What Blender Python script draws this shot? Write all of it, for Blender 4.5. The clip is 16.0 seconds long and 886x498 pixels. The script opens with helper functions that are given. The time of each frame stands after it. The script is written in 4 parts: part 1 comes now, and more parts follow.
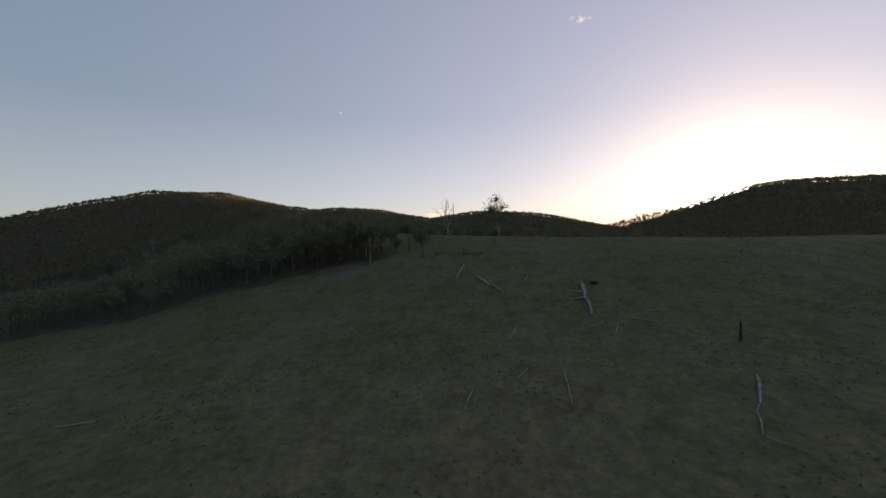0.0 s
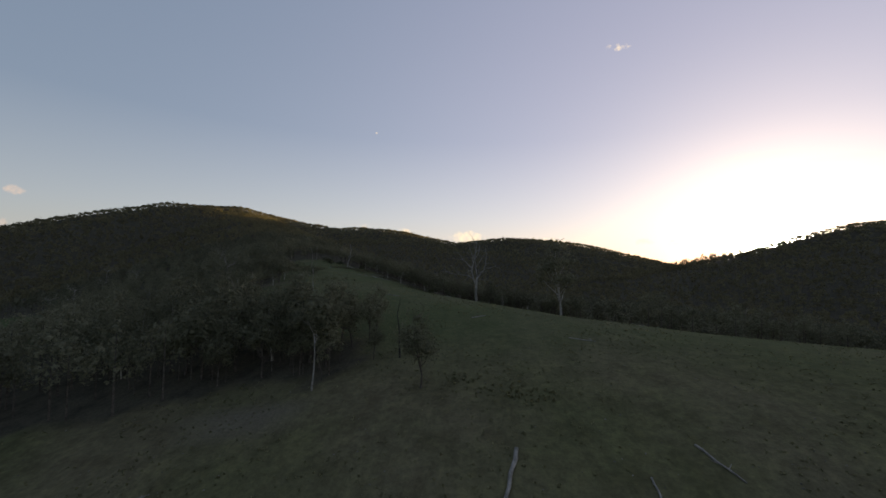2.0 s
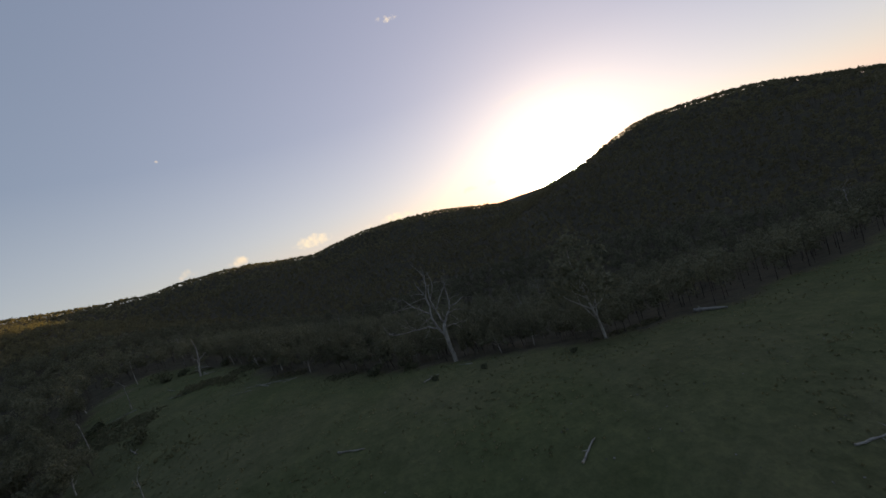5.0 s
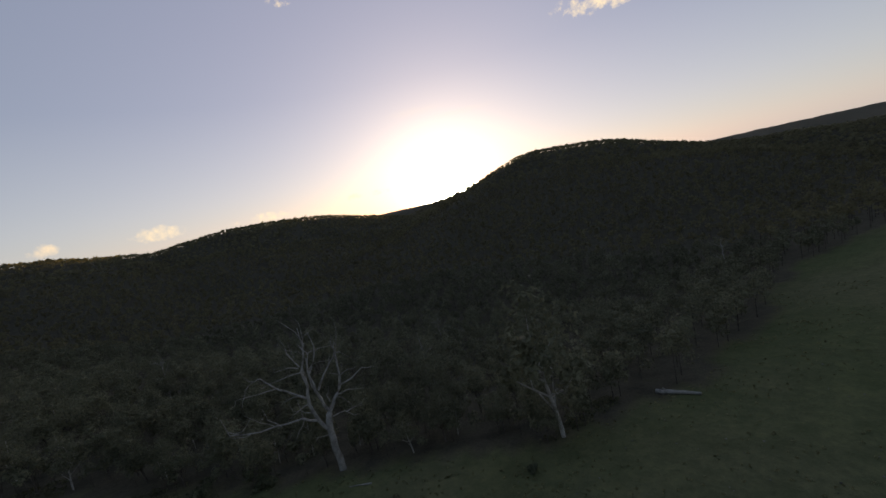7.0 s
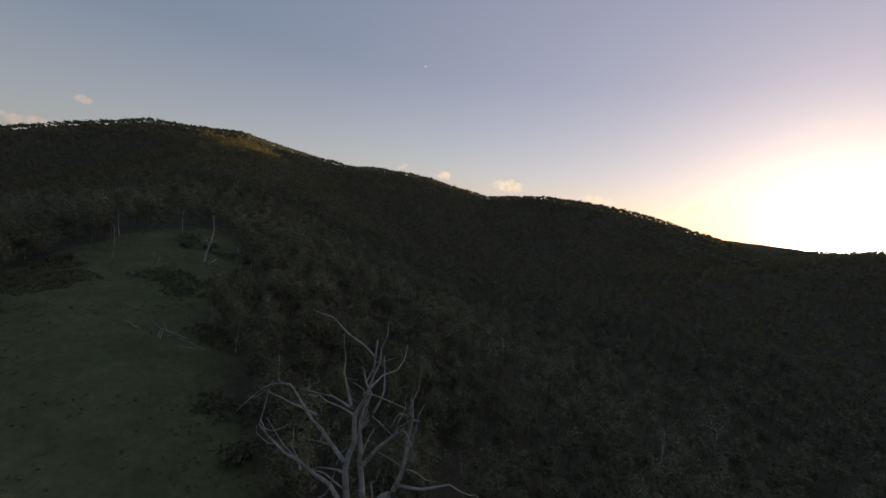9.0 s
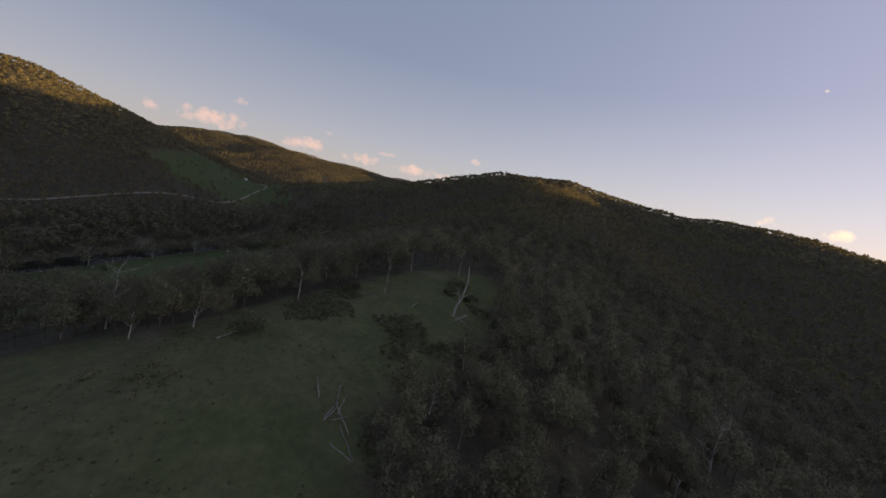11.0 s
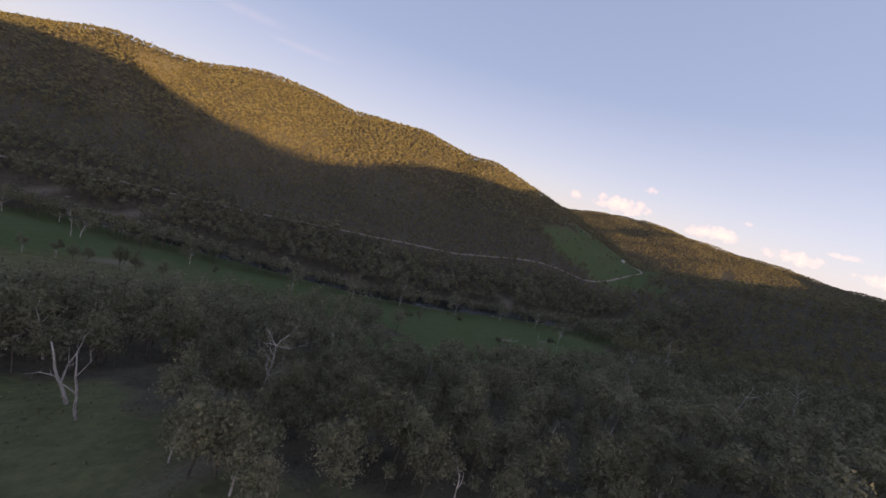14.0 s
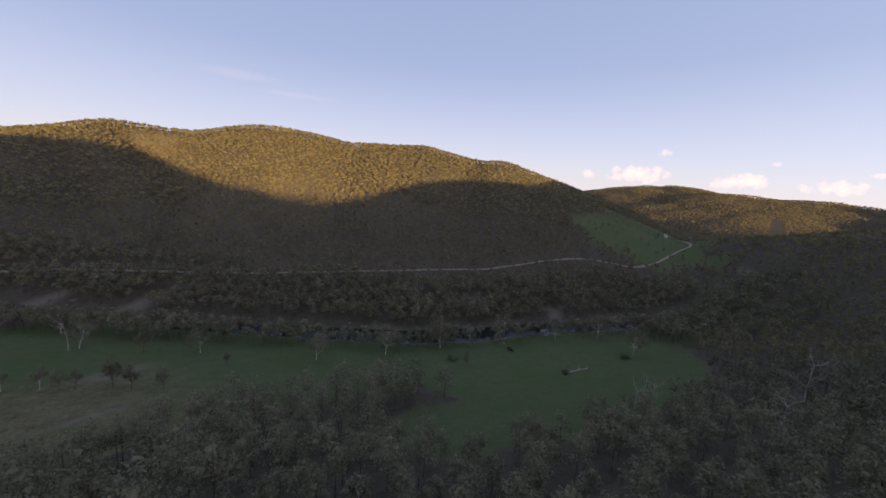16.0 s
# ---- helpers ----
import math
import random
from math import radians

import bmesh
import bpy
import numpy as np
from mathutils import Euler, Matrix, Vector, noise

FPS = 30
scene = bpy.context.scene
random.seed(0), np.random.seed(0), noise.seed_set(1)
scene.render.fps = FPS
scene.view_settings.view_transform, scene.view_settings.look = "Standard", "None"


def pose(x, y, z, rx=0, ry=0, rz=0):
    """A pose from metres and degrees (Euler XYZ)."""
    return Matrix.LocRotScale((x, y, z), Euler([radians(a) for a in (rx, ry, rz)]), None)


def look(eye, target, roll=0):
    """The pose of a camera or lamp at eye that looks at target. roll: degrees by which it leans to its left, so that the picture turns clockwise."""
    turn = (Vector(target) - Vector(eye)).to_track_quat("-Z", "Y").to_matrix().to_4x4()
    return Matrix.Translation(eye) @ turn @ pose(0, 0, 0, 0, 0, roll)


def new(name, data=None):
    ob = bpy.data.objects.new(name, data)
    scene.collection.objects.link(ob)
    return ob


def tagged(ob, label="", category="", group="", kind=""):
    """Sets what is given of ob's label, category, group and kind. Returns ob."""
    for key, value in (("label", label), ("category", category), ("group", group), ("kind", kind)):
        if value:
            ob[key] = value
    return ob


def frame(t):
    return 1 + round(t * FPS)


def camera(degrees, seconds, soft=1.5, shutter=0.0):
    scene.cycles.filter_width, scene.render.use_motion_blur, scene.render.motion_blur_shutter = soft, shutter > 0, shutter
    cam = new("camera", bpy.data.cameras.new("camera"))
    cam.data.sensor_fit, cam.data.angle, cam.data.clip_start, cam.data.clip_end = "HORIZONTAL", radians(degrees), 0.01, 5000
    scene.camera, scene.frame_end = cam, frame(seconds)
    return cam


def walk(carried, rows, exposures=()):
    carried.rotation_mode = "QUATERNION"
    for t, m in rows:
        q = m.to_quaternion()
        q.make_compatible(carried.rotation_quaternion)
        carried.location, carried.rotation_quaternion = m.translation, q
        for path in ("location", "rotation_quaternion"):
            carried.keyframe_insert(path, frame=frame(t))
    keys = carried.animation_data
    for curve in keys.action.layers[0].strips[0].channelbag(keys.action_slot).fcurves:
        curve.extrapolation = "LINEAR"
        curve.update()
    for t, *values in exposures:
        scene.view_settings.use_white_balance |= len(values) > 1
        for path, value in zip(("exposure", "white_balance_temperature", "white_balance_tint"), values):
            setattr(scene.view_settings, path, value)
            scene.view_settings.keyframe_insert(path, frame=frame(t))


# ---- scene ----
# ---------------------------------------------------------------- camera
cam = camera(100.0, 16.0, soft=1.55)
# seconds, x, y, z, rx, ry, rz
WAY = [
    (0.0, 0.66, 4.43, -1.63, 88.39, 1.40, -0.44),
    (0.5, 1.29, 18.31, 0.91, 91.34, 1.70, -0.00),
    (1.0, 1.30, 29.08, 2.92, 91.57, 1.81, -0.11),
    (1.5, 0.71, 36.83, 4.65, 91.81, 0.72, 0.09),
    (2.0, 1.13, 47.55, 7.38, 91.49, -1.51, 3.70),
    (2.5, 0.16, 53.49, 9.63, 90.94, -5.83, 10.58),
    (3.0, -1.52, 59.17, 11.61, 90.55, -4.26, 13.29),
    (3.5, -2.80, 65.01, 13.39, 90.36, -1.24, 14.47),
    (4.0, -5.65, 69.79, 14.09, 91.35, 2.63, 11.60),
    (4.5, -6.61, 77.73, 16.02, 89.24, 11.61, -2.08),
    (5.0, -9.31, 82.00, 17.55, 85.52, 19.35, -19.29),
    (5.2, -9.79, 83.74, 18.18, 84.18, 22.09, -26.05),
    (5.6, -11.45, 86.69, 19.27, 82.30, 24.88, -37.38),
    (6.0, -10.91, 90.12, 19.79, 81.58, 24.10, -43.39),
    (6.4, -8.84, 93.79, 19.96, 81.60, 20.69, -44.46),
    (6.9, -5.06, 98.36, 20.08, 82.08, 14.23, -39.44),
    (7.3, -1.85, 101.72, 20.40, 82.31, 8.43, -30.81),
    (7.5, -0.20, 102.52, 19.93, 82.98, 5.24, -25.81),
    (8.0, 3.38, 105.77, 19.99, 83.64, -1.75, -13.37),
    (8.5, 7.32, 111.99, 18.99, 83.06, -5.50, -0.73),
    (9.0, 8.20, 117.76, 18.69, 82.61, -7.24, 9.44),
    (9.5, 7.45, 122.84, 19.08, 81.94, -8.37, 20.55),
    (10.0, 7.49, 127.85, 20.00, 81.82, -10.37, 33.80),
    (10.2, 7.19, 129.92, 20.18, 81.93, -10.69, 38.83),
    (10.6, 5.30, 134.72, 20.36, 82.01, -11.18, 48.60),
    (11.0, 2.57, 138.68, 20.80, 81.88, -10.92, 56.91),
    (11.5, -1.76, 142.78, 21.43, 81.59, -10.17, 66.12),
    (11.9, -5.77, 145.66, 21.78, 81.45, -9.76, 73.27),
    (12.3, -10.06, 148.43, 21.79, 81.53, -10.00, 80.86),
    (12.5, -12.34, 149.60, 21.39, 81.68, -10.31, 84.04),
    (13.0, -18.33, 151.66, 21.82, 81.59, -12.80, 93.73),
    (13.5, -24.45, 153.25, 22.40, 80.81, -15.16, 104.43),
    (14.0, -30.45, 154.46, 22.25, 80.09, -16.10, 114.22),
    (14.5, -36.06, 154.48, 23.99, 79.09, -17.12, 125.77),
    (15.0, -42.00, 154.08, 24.84, 77.54, -15.98, 135.48),
    (15.5, -44.31, 151.89, 24.88, 79.24, -10.44, 127.88),
    (16.0, -47.39, 144.16, 25.33, 81.32, -3.70, 115.84),
]
walk(cam, [(t, pose(x, y, z, rx, ry, rz)) for t, x, y, z, rx, ry, rz in WAY],
     [(0.0, 0.98, 7250, 3), (4.0, 0.92, 7250, 3), (5.2, 0.80, 7000, 2), (7.3, 0.72, 7050, 3), (8.5, 0.68, 7100, 4), (10.2, 0.82, 7350, 10), (12.3, 1.62, 7350, 17), (16.0, 1.86, 6950, 17)])

# ---------------------------------------------------------------- light
SUN_AZ, SUN_EL = 41.0, -0.05         # degrees clockwise from +y, above the level
GLOW_AZ = 38.5                       # middle of the bright sky over the hidden sun
sun_dir = Vector((math.sin(radians(SUN_AZ)) * math.cos(radians(SUN_EL)),
                  math.cos(radians(SUN_AZ)) * math.cos(radians(SUN_EL)), math.sin(radians(SUN_EL))))
sun = new("sun", bpy.data.lights.new("sun", "SUN"))
sun.data.energy, sun.data.angle, sun.data.color = 4.2, radians(0.4), (1.0, 0.66, 0.25)
sun.matrix_world = look(sun_dir * 1000.0, (0, 0, 0))


def nodes_of(tree):
    tree.nodes.clear()

    def add(kind, **values):
        n = tree.nodes.new(kind)
        for key, value in values.items():
            if key.startswith("i_"):
                n.inputs[key[2:].replace("_", " ")].default_value = value
            elif key == "operation":
                n.operation = value
            elif key == "blend_type":
                n.blend_type = value
            elif key == "use_clamp":
                n.use_clamp = value
            elif key == "attribute_name":
                n.attribute_name = value
        return n

    return add, tree.links.new


def ramp(add, stops):
    r = add("ShaderNodeValToRGB")
    while len(r.color_ramp.elements) < len(stops):
        r.color_ramp.elements.new(0.5)
    for e, (p, c) in zip(r.color_ramp.elements, stops):
        e.position, e.color = p, (*c, 1)
    return r


def sky_world():
    w = bpy.data.worlds.new("evening_sky")
    w.use_nodes = True
    add, link = nodes_of(w.node_tree)
    out, bg = add("ShaderNodeOutputWorld"), add("ShaderNodeBackground")
    sky = add("ShaderNodeTexSky")
    sky.sky_type, sky.sun_disc, sky.sun_elevation, sky.sun_rotation = "NISHITA", False, radians(5.5), radians(GLOW_AZ)
    sky.air_density, sky.dust_density, sky.ozone_density, sky.altitude = 1.0, 0.6, 2.0, 300.0
    geo = add("ShaderNodeTexCoord")
    # aureole round the low sun
    dot = add("ShaderNodeVectorMath", operation="DOT_PRODUCT")
    dot.inputs[1].default_value = (math.sin(radians(GLOW_AZ)), math.cos(radians(GLOW_AZ)), 0.015)
    link(geo.outputs["Generated"], dot.inputs[0])

    def math_node(op, a, b=None, c=None, clamp=False):
        n = add("ShaderNodeMath", operation=op, use_clamp=clamp)
        for i, v in enumerate((a, b, c)):
            if v is None:
                continue
            if isinstance(v, (int, float)):
                n.inputs[i].default_value = v
            else:
                link(v, n.inputs[i])
        return n.outputs[0]

    d = math_node("MAXIMUM", dot.outputs["Value"], 0.0)
    halo = math_node("ADD", math_node("MULTIPLY", math_node("POWER", d, 900.0), 34.0),
                     math_node("ADD", math_node("MULTIPLY", math_node("POWER", d, 130.0), 0.30), math_node("MULTIPLY", math_node("POWER", d, 22.0), 0.13)))
    mix = add("ShaderNodeMixRGB", blend_type="ADD", use_clamp=False)
    tint = add("ShaderNodeMixRGB", blend_type="MULTIPLY")
    tint.inputs[0].default_value = 1.0
    tint.inputs[2].default_value = (1.0, 0.92, 0.80, 1)
    comb = add("ShaderNodeCombineXYZ")
    for i in range(3):
        link(halo, comb.inputs[i])
    link(comb.outputs[0], tint.inputs[1])
    gain = add("ShaderNodeMixRGB", blend_type="MULTIPLY")
    gain.inputs[0].default_value = 1.0
    gain.inputs[2].default_value = (0.030, 0.025, 0.027, 1)
    link(sky.outputs[0], gain.inputs[1])
    # even twilight blue over it, paler to the horizon and rosy towards the sun
    sep0 = add("ShaderNodeSeparateXYZ")
    link(geo.outputs["Generated"], sep0.inputs[0])
    lift = ramp(add, [(0.0, (0.240, 0.258, 0.285)), (0.10, (0.205, 0.232, 0.285)), (0.30, (0.122, 0.160, 0.232)), (1.0, (0.074, 0.110, 0.186))])
    link(sep0.outputs[2], lift.inputs[0])
    rosy = add("ShaderNodeMixRGB", blend_type="ADD")
    link(math_node("POWER", math_node("MULTIPLY_ADD", dot.outputs["Value"], 0.5, 0.5, clamp=True), 4.0), rosy.inputs[0])
    link(lift.outputs[0], rosy.inputs[1])
    rosy.inputs[2].default_value = (0.108, 0.056, 0.068, 1)
    base = add("ShaderNodeMixRGB", blend_type="ADD")
    base.inputs[0].default_value = 1.0
    link(rosy.outputs[0], base.inputs[2])
    link(gain.outputs[0], base.inputs[1])
    mix.inputs[0].default_value = 1.0
    back = add("ShaderNodeMixRGB", blend_type="MULTIPLY")
    link(math_node("MULTIPLY_ADD", dot.outputs["Value"], -0.5, 0.5, clamp=True), back.inputs[0])
    link(base.outputs[0], back.inputs[1])
    back.inputs[2].default_value = (0.64, 0.62, 0.65, 1)
    link(back.outputs[0], mix.inputs[1])
    link(tint.outputs[0], mix.inputs[2])
    # small evening clouds: soft lumps near a few directions, broken up by noise
    noise_fine = add("ShaderNodeTexNoise", i_Scale=46.0, i_Detail=7.0, i_Roughness=0.62)
    link(geo.outputs["Generated"], noise_fine.inputs["Vector"])
    total = None
    for az, el, wide, high, power in CLOUDS:
        a, e = radians(az), radians(el)
        centre = Vector((-math.sin(a) * math.cos(e), math.cos(a) * math.cos(e), math.sin(e)))
        sub = add("ShaderNodeVectorMath", operation="SUBTRACT")
        link(geo.outputs["Generated"], sub.inputs[0])
        sub.inputs[1].default_value = centre
        sep = add("ShaderNodeSeparateXYZ")
        link(sub.outputs[0], sep.inputs[0])
        across = math_node("ADD", math_node("MULTIPLY", sep.outputs[0], math.cos(a) / wide),
                           math_node("MULTIPLY", sep.outputs[1], math.sin(a) / wide))
        up = math_node("MULTIPLY", sep.outputs[2], 1.0 / high)
        front = add("ShaderNodeVectorMath", operation="DOT_PRODUCT")
        link(geo.outputs["Generated"], front.inputs[0])
        front.inputs[1].default_value = centre
        r2 = math_node("ADD", math_node("MULTIPLY", across, across), math_node("MULTIPLY", up, up))
        lump = math_node("MULTIPLY", math_node("SUBTRACT", 1.0, r2, clamp=True), math_node("GREATER_THAN", front.outputs["Value"], 0.0))
        lump = math_node("MULTIPLY", lump, power)
        total = lump if total is None else math_node("MAXIMUM", total, lump)
    dens = math_node("ADD", math_node("MULTIPLY", total, 1.25), math_node("MULTIPLY", math_node("SUBTRACT", noise_fine.outputs["Fac"], 0.58), 4.2))
    dens = math_node("MULTIPLY", math_node("MULTIPLY", dens, 0.8, clamp=True), math_node("MULTIPLY", total, 4.0, clamp=True))
    wisp = None
    for az, el, wide, high in WISPS:
        a, e = radians(az), radians(el)
        centre = Vector((-math.sin(a) * math.cos(e), math.cos(a) * math.cos(e), math.sin(e)))
        sub = add("ShaderNodeVectorMath", operation="SUBTRACT")
        link(geo.outputs["Generated"], sub.inputs[0])
        sub.inputs[1].default_value = centre
        sep = add("ShaderNodeSeparateXYZ")
        link(sub.outputs[0], sep.inputs[0])
        across = math_node("ADD", math_node("MULTIPLY", sep.outputs[0], math.cos(a) / wide),
                           math_node("MULTIPLY", sep.outputs[1], math.sin(a) / wide))
        up = math_node("MULTIPLY", sep.outputs[2], 1.0 / high)
        r2 = math_node("ADD", math_node("MULTIPLY", across, across), math_node("MULTIPLY", up, up))
        lump = math_node("SUBTRACT", 1.0, r2, clamp=True)
        wisp = lump if wisp is None else math_node("MAXIMUM", wisp, lump)
    veil = math_node("MULTIPLY", math_node("MULTIPLY", math_node("MULTIPLY", wisp, wisp), noise_fine.outputs["Fac"]), 0.16)
    dens = math_node("MAXIMUM", dens, veil)
    cloud = add("ShaderNodeMixRGB", blend_type="MIX")
    link(dens, cloud.inputs[0])
    link(mix.outputs[0], cloud.inputs[1])
    lit = add("ShaderNodeMixRGB", blend_type="MIX")
    link(math_node("POWER", math_node("MULTIPLY_ADD", dot.outputs["Value"], 0.5, 0.5, clamp=True), 3.0), lit.inputs[0])
    lit.inputs[1].default_value = (0.36, 0.275, 0.265, 1)
    lit.inputs[2].default_value = (0.78, 0.62, 0.44, 1)
    link(lit.outputs[0], cloud.inputs[2])
    link(cloud.outputs[0], bg.inputs[0])
    bg.inputs[1].default_value = 1.0
    link(bg.outputs[0], out.inputs[0])
    scene.world = w


# azimuth (degrees, anticlockwise from +y), elevation, half width, half height, density
CLOUDS = [(0, 3.4, 0.055, 0.020, 0.9), (10, 3.9, 0.028, 0.016, 0.85), (16, 4.2, 0.026, 0.014, 0.8), (-12, 2.8, 0.08, 0.014, 0.6), (-26, 3.0, 0.09, 0.010, 0.45),
          (53, 5.8, 0.016, 0.010, 0.7), (89, 4.1, 0.085, 0.024, 1.0), (78, 3.5, 0.065, 0.020, 1.0), (70, 3.1, 0.055, 0.017, 0.9), (95, 3.9, 0.020, 0.014, 0.8),
          (62, 2.9, 0.07, 0.016, 0.95), (86, 6.9, 0.020, 0.010, 0.6), (56, 2.6, 0.06, 0.013, 0.8), (75, 5.6, 0.016, 0.007, 0.5), (66, 4.4, 0.03, 0.007, 0.45), (48, 2.7, 0.05, 0.011, 0.5),
          (-21.4, 28.3, 0.03, 0.010, 0.62), (-66, 19.6, 0.15, 0.034, 0.95), (-80, 21, 0.15, 0.03, 0.75),
          (14.4, 18.2, 0.004, 0.004, 0.55)]
WISPS = [(144, 13.0, 0.10, 0.014), (137, 11.6, 0.11, 0.010)]
sky_world()
scene.cycles.max_bounces = 5


# ---------------------------------------------------------------- materials
def material(name, build, rough=0.9, spec=0.2):
    m = bpy.data.materials.new(name)
    m.use_nodes = True
    add, link = nodes_of(m.node_tree)
    out, b = add("ShaderNodeOutputMaterial"), add("ShaderNodeBsdfPrincipled")
    b.inputs["Roughness"].default_value = rough
    b.inputs["Specular IOR Level"].default_value = spec
    link(b.outputs[0], out.inputs[0])
    build(add, link, b, out)
    return m


def noise_node(add, link, scale, detail=4.0, rough=0.6, where="Position"):
    n = add("ShaderNodeTexNoise", i_Scale=scale, i_Detail=detail, i_Roughness=rough)
    if where == "Position":
        link(add("ShaderNodeNewGeometry").outputs["Position"], n.inputs["Vector"])
    else:
        link(add("ShaderNodeTexCoord").outputs["Object"], n.inputs["Vector"])
    return n.outputs["Fac"]


def mixed(add, link, fac, a, b, blend="MIX"):
    n = add("ShaderNodeMixRGB", blend_type=blend)
    for i, v in enumerate((fac, a, b)):
        if isinstance(v, (int, float)):
            n.inputs[i].default_value = v
        elif isinstance(v, tuple):
            n.inputs[i].default_value = (*v, 1)
        else:
            link(v, n.inputs[i])
    return n.outputs[0]


def bumped(add, link, b, height, strength=0.5, distance=0.1):
    n = add("ShaderNodeBump", i_Strength=strength, i_Distance=distance)
    link(height, n.inputs["Height"])
    link(n.outputs[0], b.inputs["Normal"])


def ground_look(add, link, b, out):
    cover = add("ShaderNodeAttribute", attribute_name="cover")
    sep = add("ShaderNodeSeparateColor")
    link(cover.outputs["Color"], sep.inputs[0])
    big, mid, fine = noise_node(add, link, 0.035, 5), noise_node(add, link, 0.35, 5), noise_node(add, link, 3.5, 6, 0.7)
    green = ramp(add, [(0.38, (0.148, 0.130, 0.078)), (0.57, (0.121, 0.118, 0.060)), (0.76, (0.096, 0.110, 0.053))])
    link(big, green.inputs[0])
    spots = ramp(add, [(0.35, (0.72, 0.70, 0.68)), (0.5, (0.95, 0.95, 0.95)), (0.7, (1.2, 1.18, 1.1))])
    link(mid, spots.inputs[0])
    grass = mixed(add, link, 0.75, green.outputs[0], spots.outputs[0], "MULTIPLY")
    blades = ramp(add, [(0.30, (0.40, 0.40, 0.38)), (0.52, (1.0, 1.0, 1.0)), (0.75, (1.6, 1.5, 1.3))])
    link(fine, blades.inputs[0])
    grass = mixed(add, link, 0.32, grass, blades.outputs[0], "MULTIPLY")
    tussock = noise_node(add, link, 1.25, 3, 0.55)
    mound = ramp(add, [(0.38, (0.62, 0.60, 0.58)), (0.52, (1.0, 1.0, 1.0)), (0.66, (1.42, 1.42, 1.25))])
    link(tussock, mound.inputs[0])
    grass = mixed(add, link, 0.36, grass, mound.outputs[0], "MULTIPLY")
    lush = mixed(add, link, 0.66, grass, (0.052, 0.088, 0.032))
    grass = mixed(add, link, sep.outputs[2], grass, lush)
    litter = ramp(add, [(0.3, (0.054, 0.050, 0.036)), (0.55, (0.092, 0.082, 0.059)), (0.75, (0.088, 0.087, 0.054))])
    link(mid, litter.inputs[0])
    floor_c = mixed(add, link, 0.6, litter.outputs[0], blades.outputs[0], "MULTIPLY")
    gravel = ramp(add, [(0.3, (0.105, 0.090, 0.066)), (0.6, (0.185, 0.160, 0.120))])
    link(fine, gravel.inputs[0])
    c = mixed(add, link, sep.outputs[0], floor_c, grass)
    c = mixed(add, link, sep.outputs[1], c, gravel.outputs[0])
    link(c, b.inputs["Base Color"])
    bumped(add, link, b, mixed(add, link, 0.35, tussock, fine), 0.55, 0.45)


def leaf_look(dark, mid_c, light, glow=0.32, scale=0.11, fine=2.6, depth=0.85):
    def build(add, link, b, out):
        geo = add("ShaderNodeNewGeometry")
        info = add("ShaderNodeObjectInfo")
        patch = noise_node(add, link, scale, 3)
        r = ramp(add, [(0.28, dark), (0.5, mid_c), (0.74, light)])
        s = add("ShaderNodeMath", operation="MULTIPLY_ADD")
        link(geo.outputs["Random Per Island"], s.inputs[0])
        s.inputs[1].default_value = 0.36
        link(patch, s.inputs[2])
        s2 = add("ShaderNodeMath", operation="MULTIPLY_ADD")
        link(info.outputs["Random"], s2.inputs[0])
        s2.inputs[1].default_value = 0.2
        link(s.outputs[0], s2.inputs[2])
        s3 = add("ShaderNodeMath", operation="SUBTRACT")
        link(s2.outputs[0], s3.inputs[0])
        s3.inputs[1].default_value = 0.26
        link(s3.outputs[0], r.inputs[0])
        speck = noise_node(add, link, fine, 5, 0.75)
        dapple = ramp(add, [(0.36, (0.42, 0.42, 0.42)), (0.5, (0.95, 0.95, 0.95)), (0.66, (1.5, 1.5, 1.45))])
        link(speck, dapple.inputs[0])
        tone = mixed(add, link, depth, r.outputs[0], dapple.outputs[0], "MULTIPLY")
        link(tone, b.inputs["Base Color"])
        bumped(add, link, b, speck, depth, 1.0 / fine)
        t = add("ShaderNodeBsdfTranslucent")
        link(tone, t.inputs[0])
        m = add("ShaderNodeMixShader")
        m.inputs[0].default_value = glow
        link(b.outputs[0], m.inputs[1])
        link(t.outputs[0], m.inputs[2])
        link(m.outputs[0], out.inputs[0])
    return build


def bark_look(dark, light, scale=2.2):
    def build(add, link, b, out):
        a, f = noise_node(add, link, scale, 5, 0.65), noise_node(add, link, scale * 9, 5, 0.7)
        r = ramp(add, [(0.32, dark), (0.55, light), (0.8, tuple(min(1, v * 1.25) for v in light))])
        link(a, r.inputs[0])
        s = ramp(add, [(0.3, (0.55, 0.52, 0.5)), (0.6, (1.05, 1.05, 1.05))])
        link(f, s.inputs[0])
        link(mixed(add, link, 0.8, r.outputs[0], s.outputs[0], "MULTIPLY"), b.inputs["Base Color"])
        bumped(add, link, b, f, 0.6, 0.05)
    return build


def water_look(add, link, b, out):
    b.inputs["Base Color"].default_value = (0.012, 0.016, 0.014, 1)
    b.inputs["Roughness"].default_value = 0.08
    b.inputs["Specular IOR Level"].default_value = 0.6
    riffle = ramp(add, [(0.46, (0.0, 0.0, 0.0)), (0.60, (1.0, 1.0, 1.0))])
    link(noise_node(add, link, 0.07, 3), riffle.inputs[0])
    bumped(add, link, b, mixed(add, link, riffle.outputs[0], (0.5, 0.5, 0.5), noise_node(add, link, 1.1, 4)), 0.55, 0.5)


def road_look(add, link, b, out):
    r = ramp(add, [(0.3, (0.19, 0.16, 0.125)), (0.65, (0.30, 0.26, 0.21))])
    link(noise_node(add, link, 0.9, 6, 0.7), r.inputs[0])
    link(r.outputs[0], b.inputs["Base Color"])


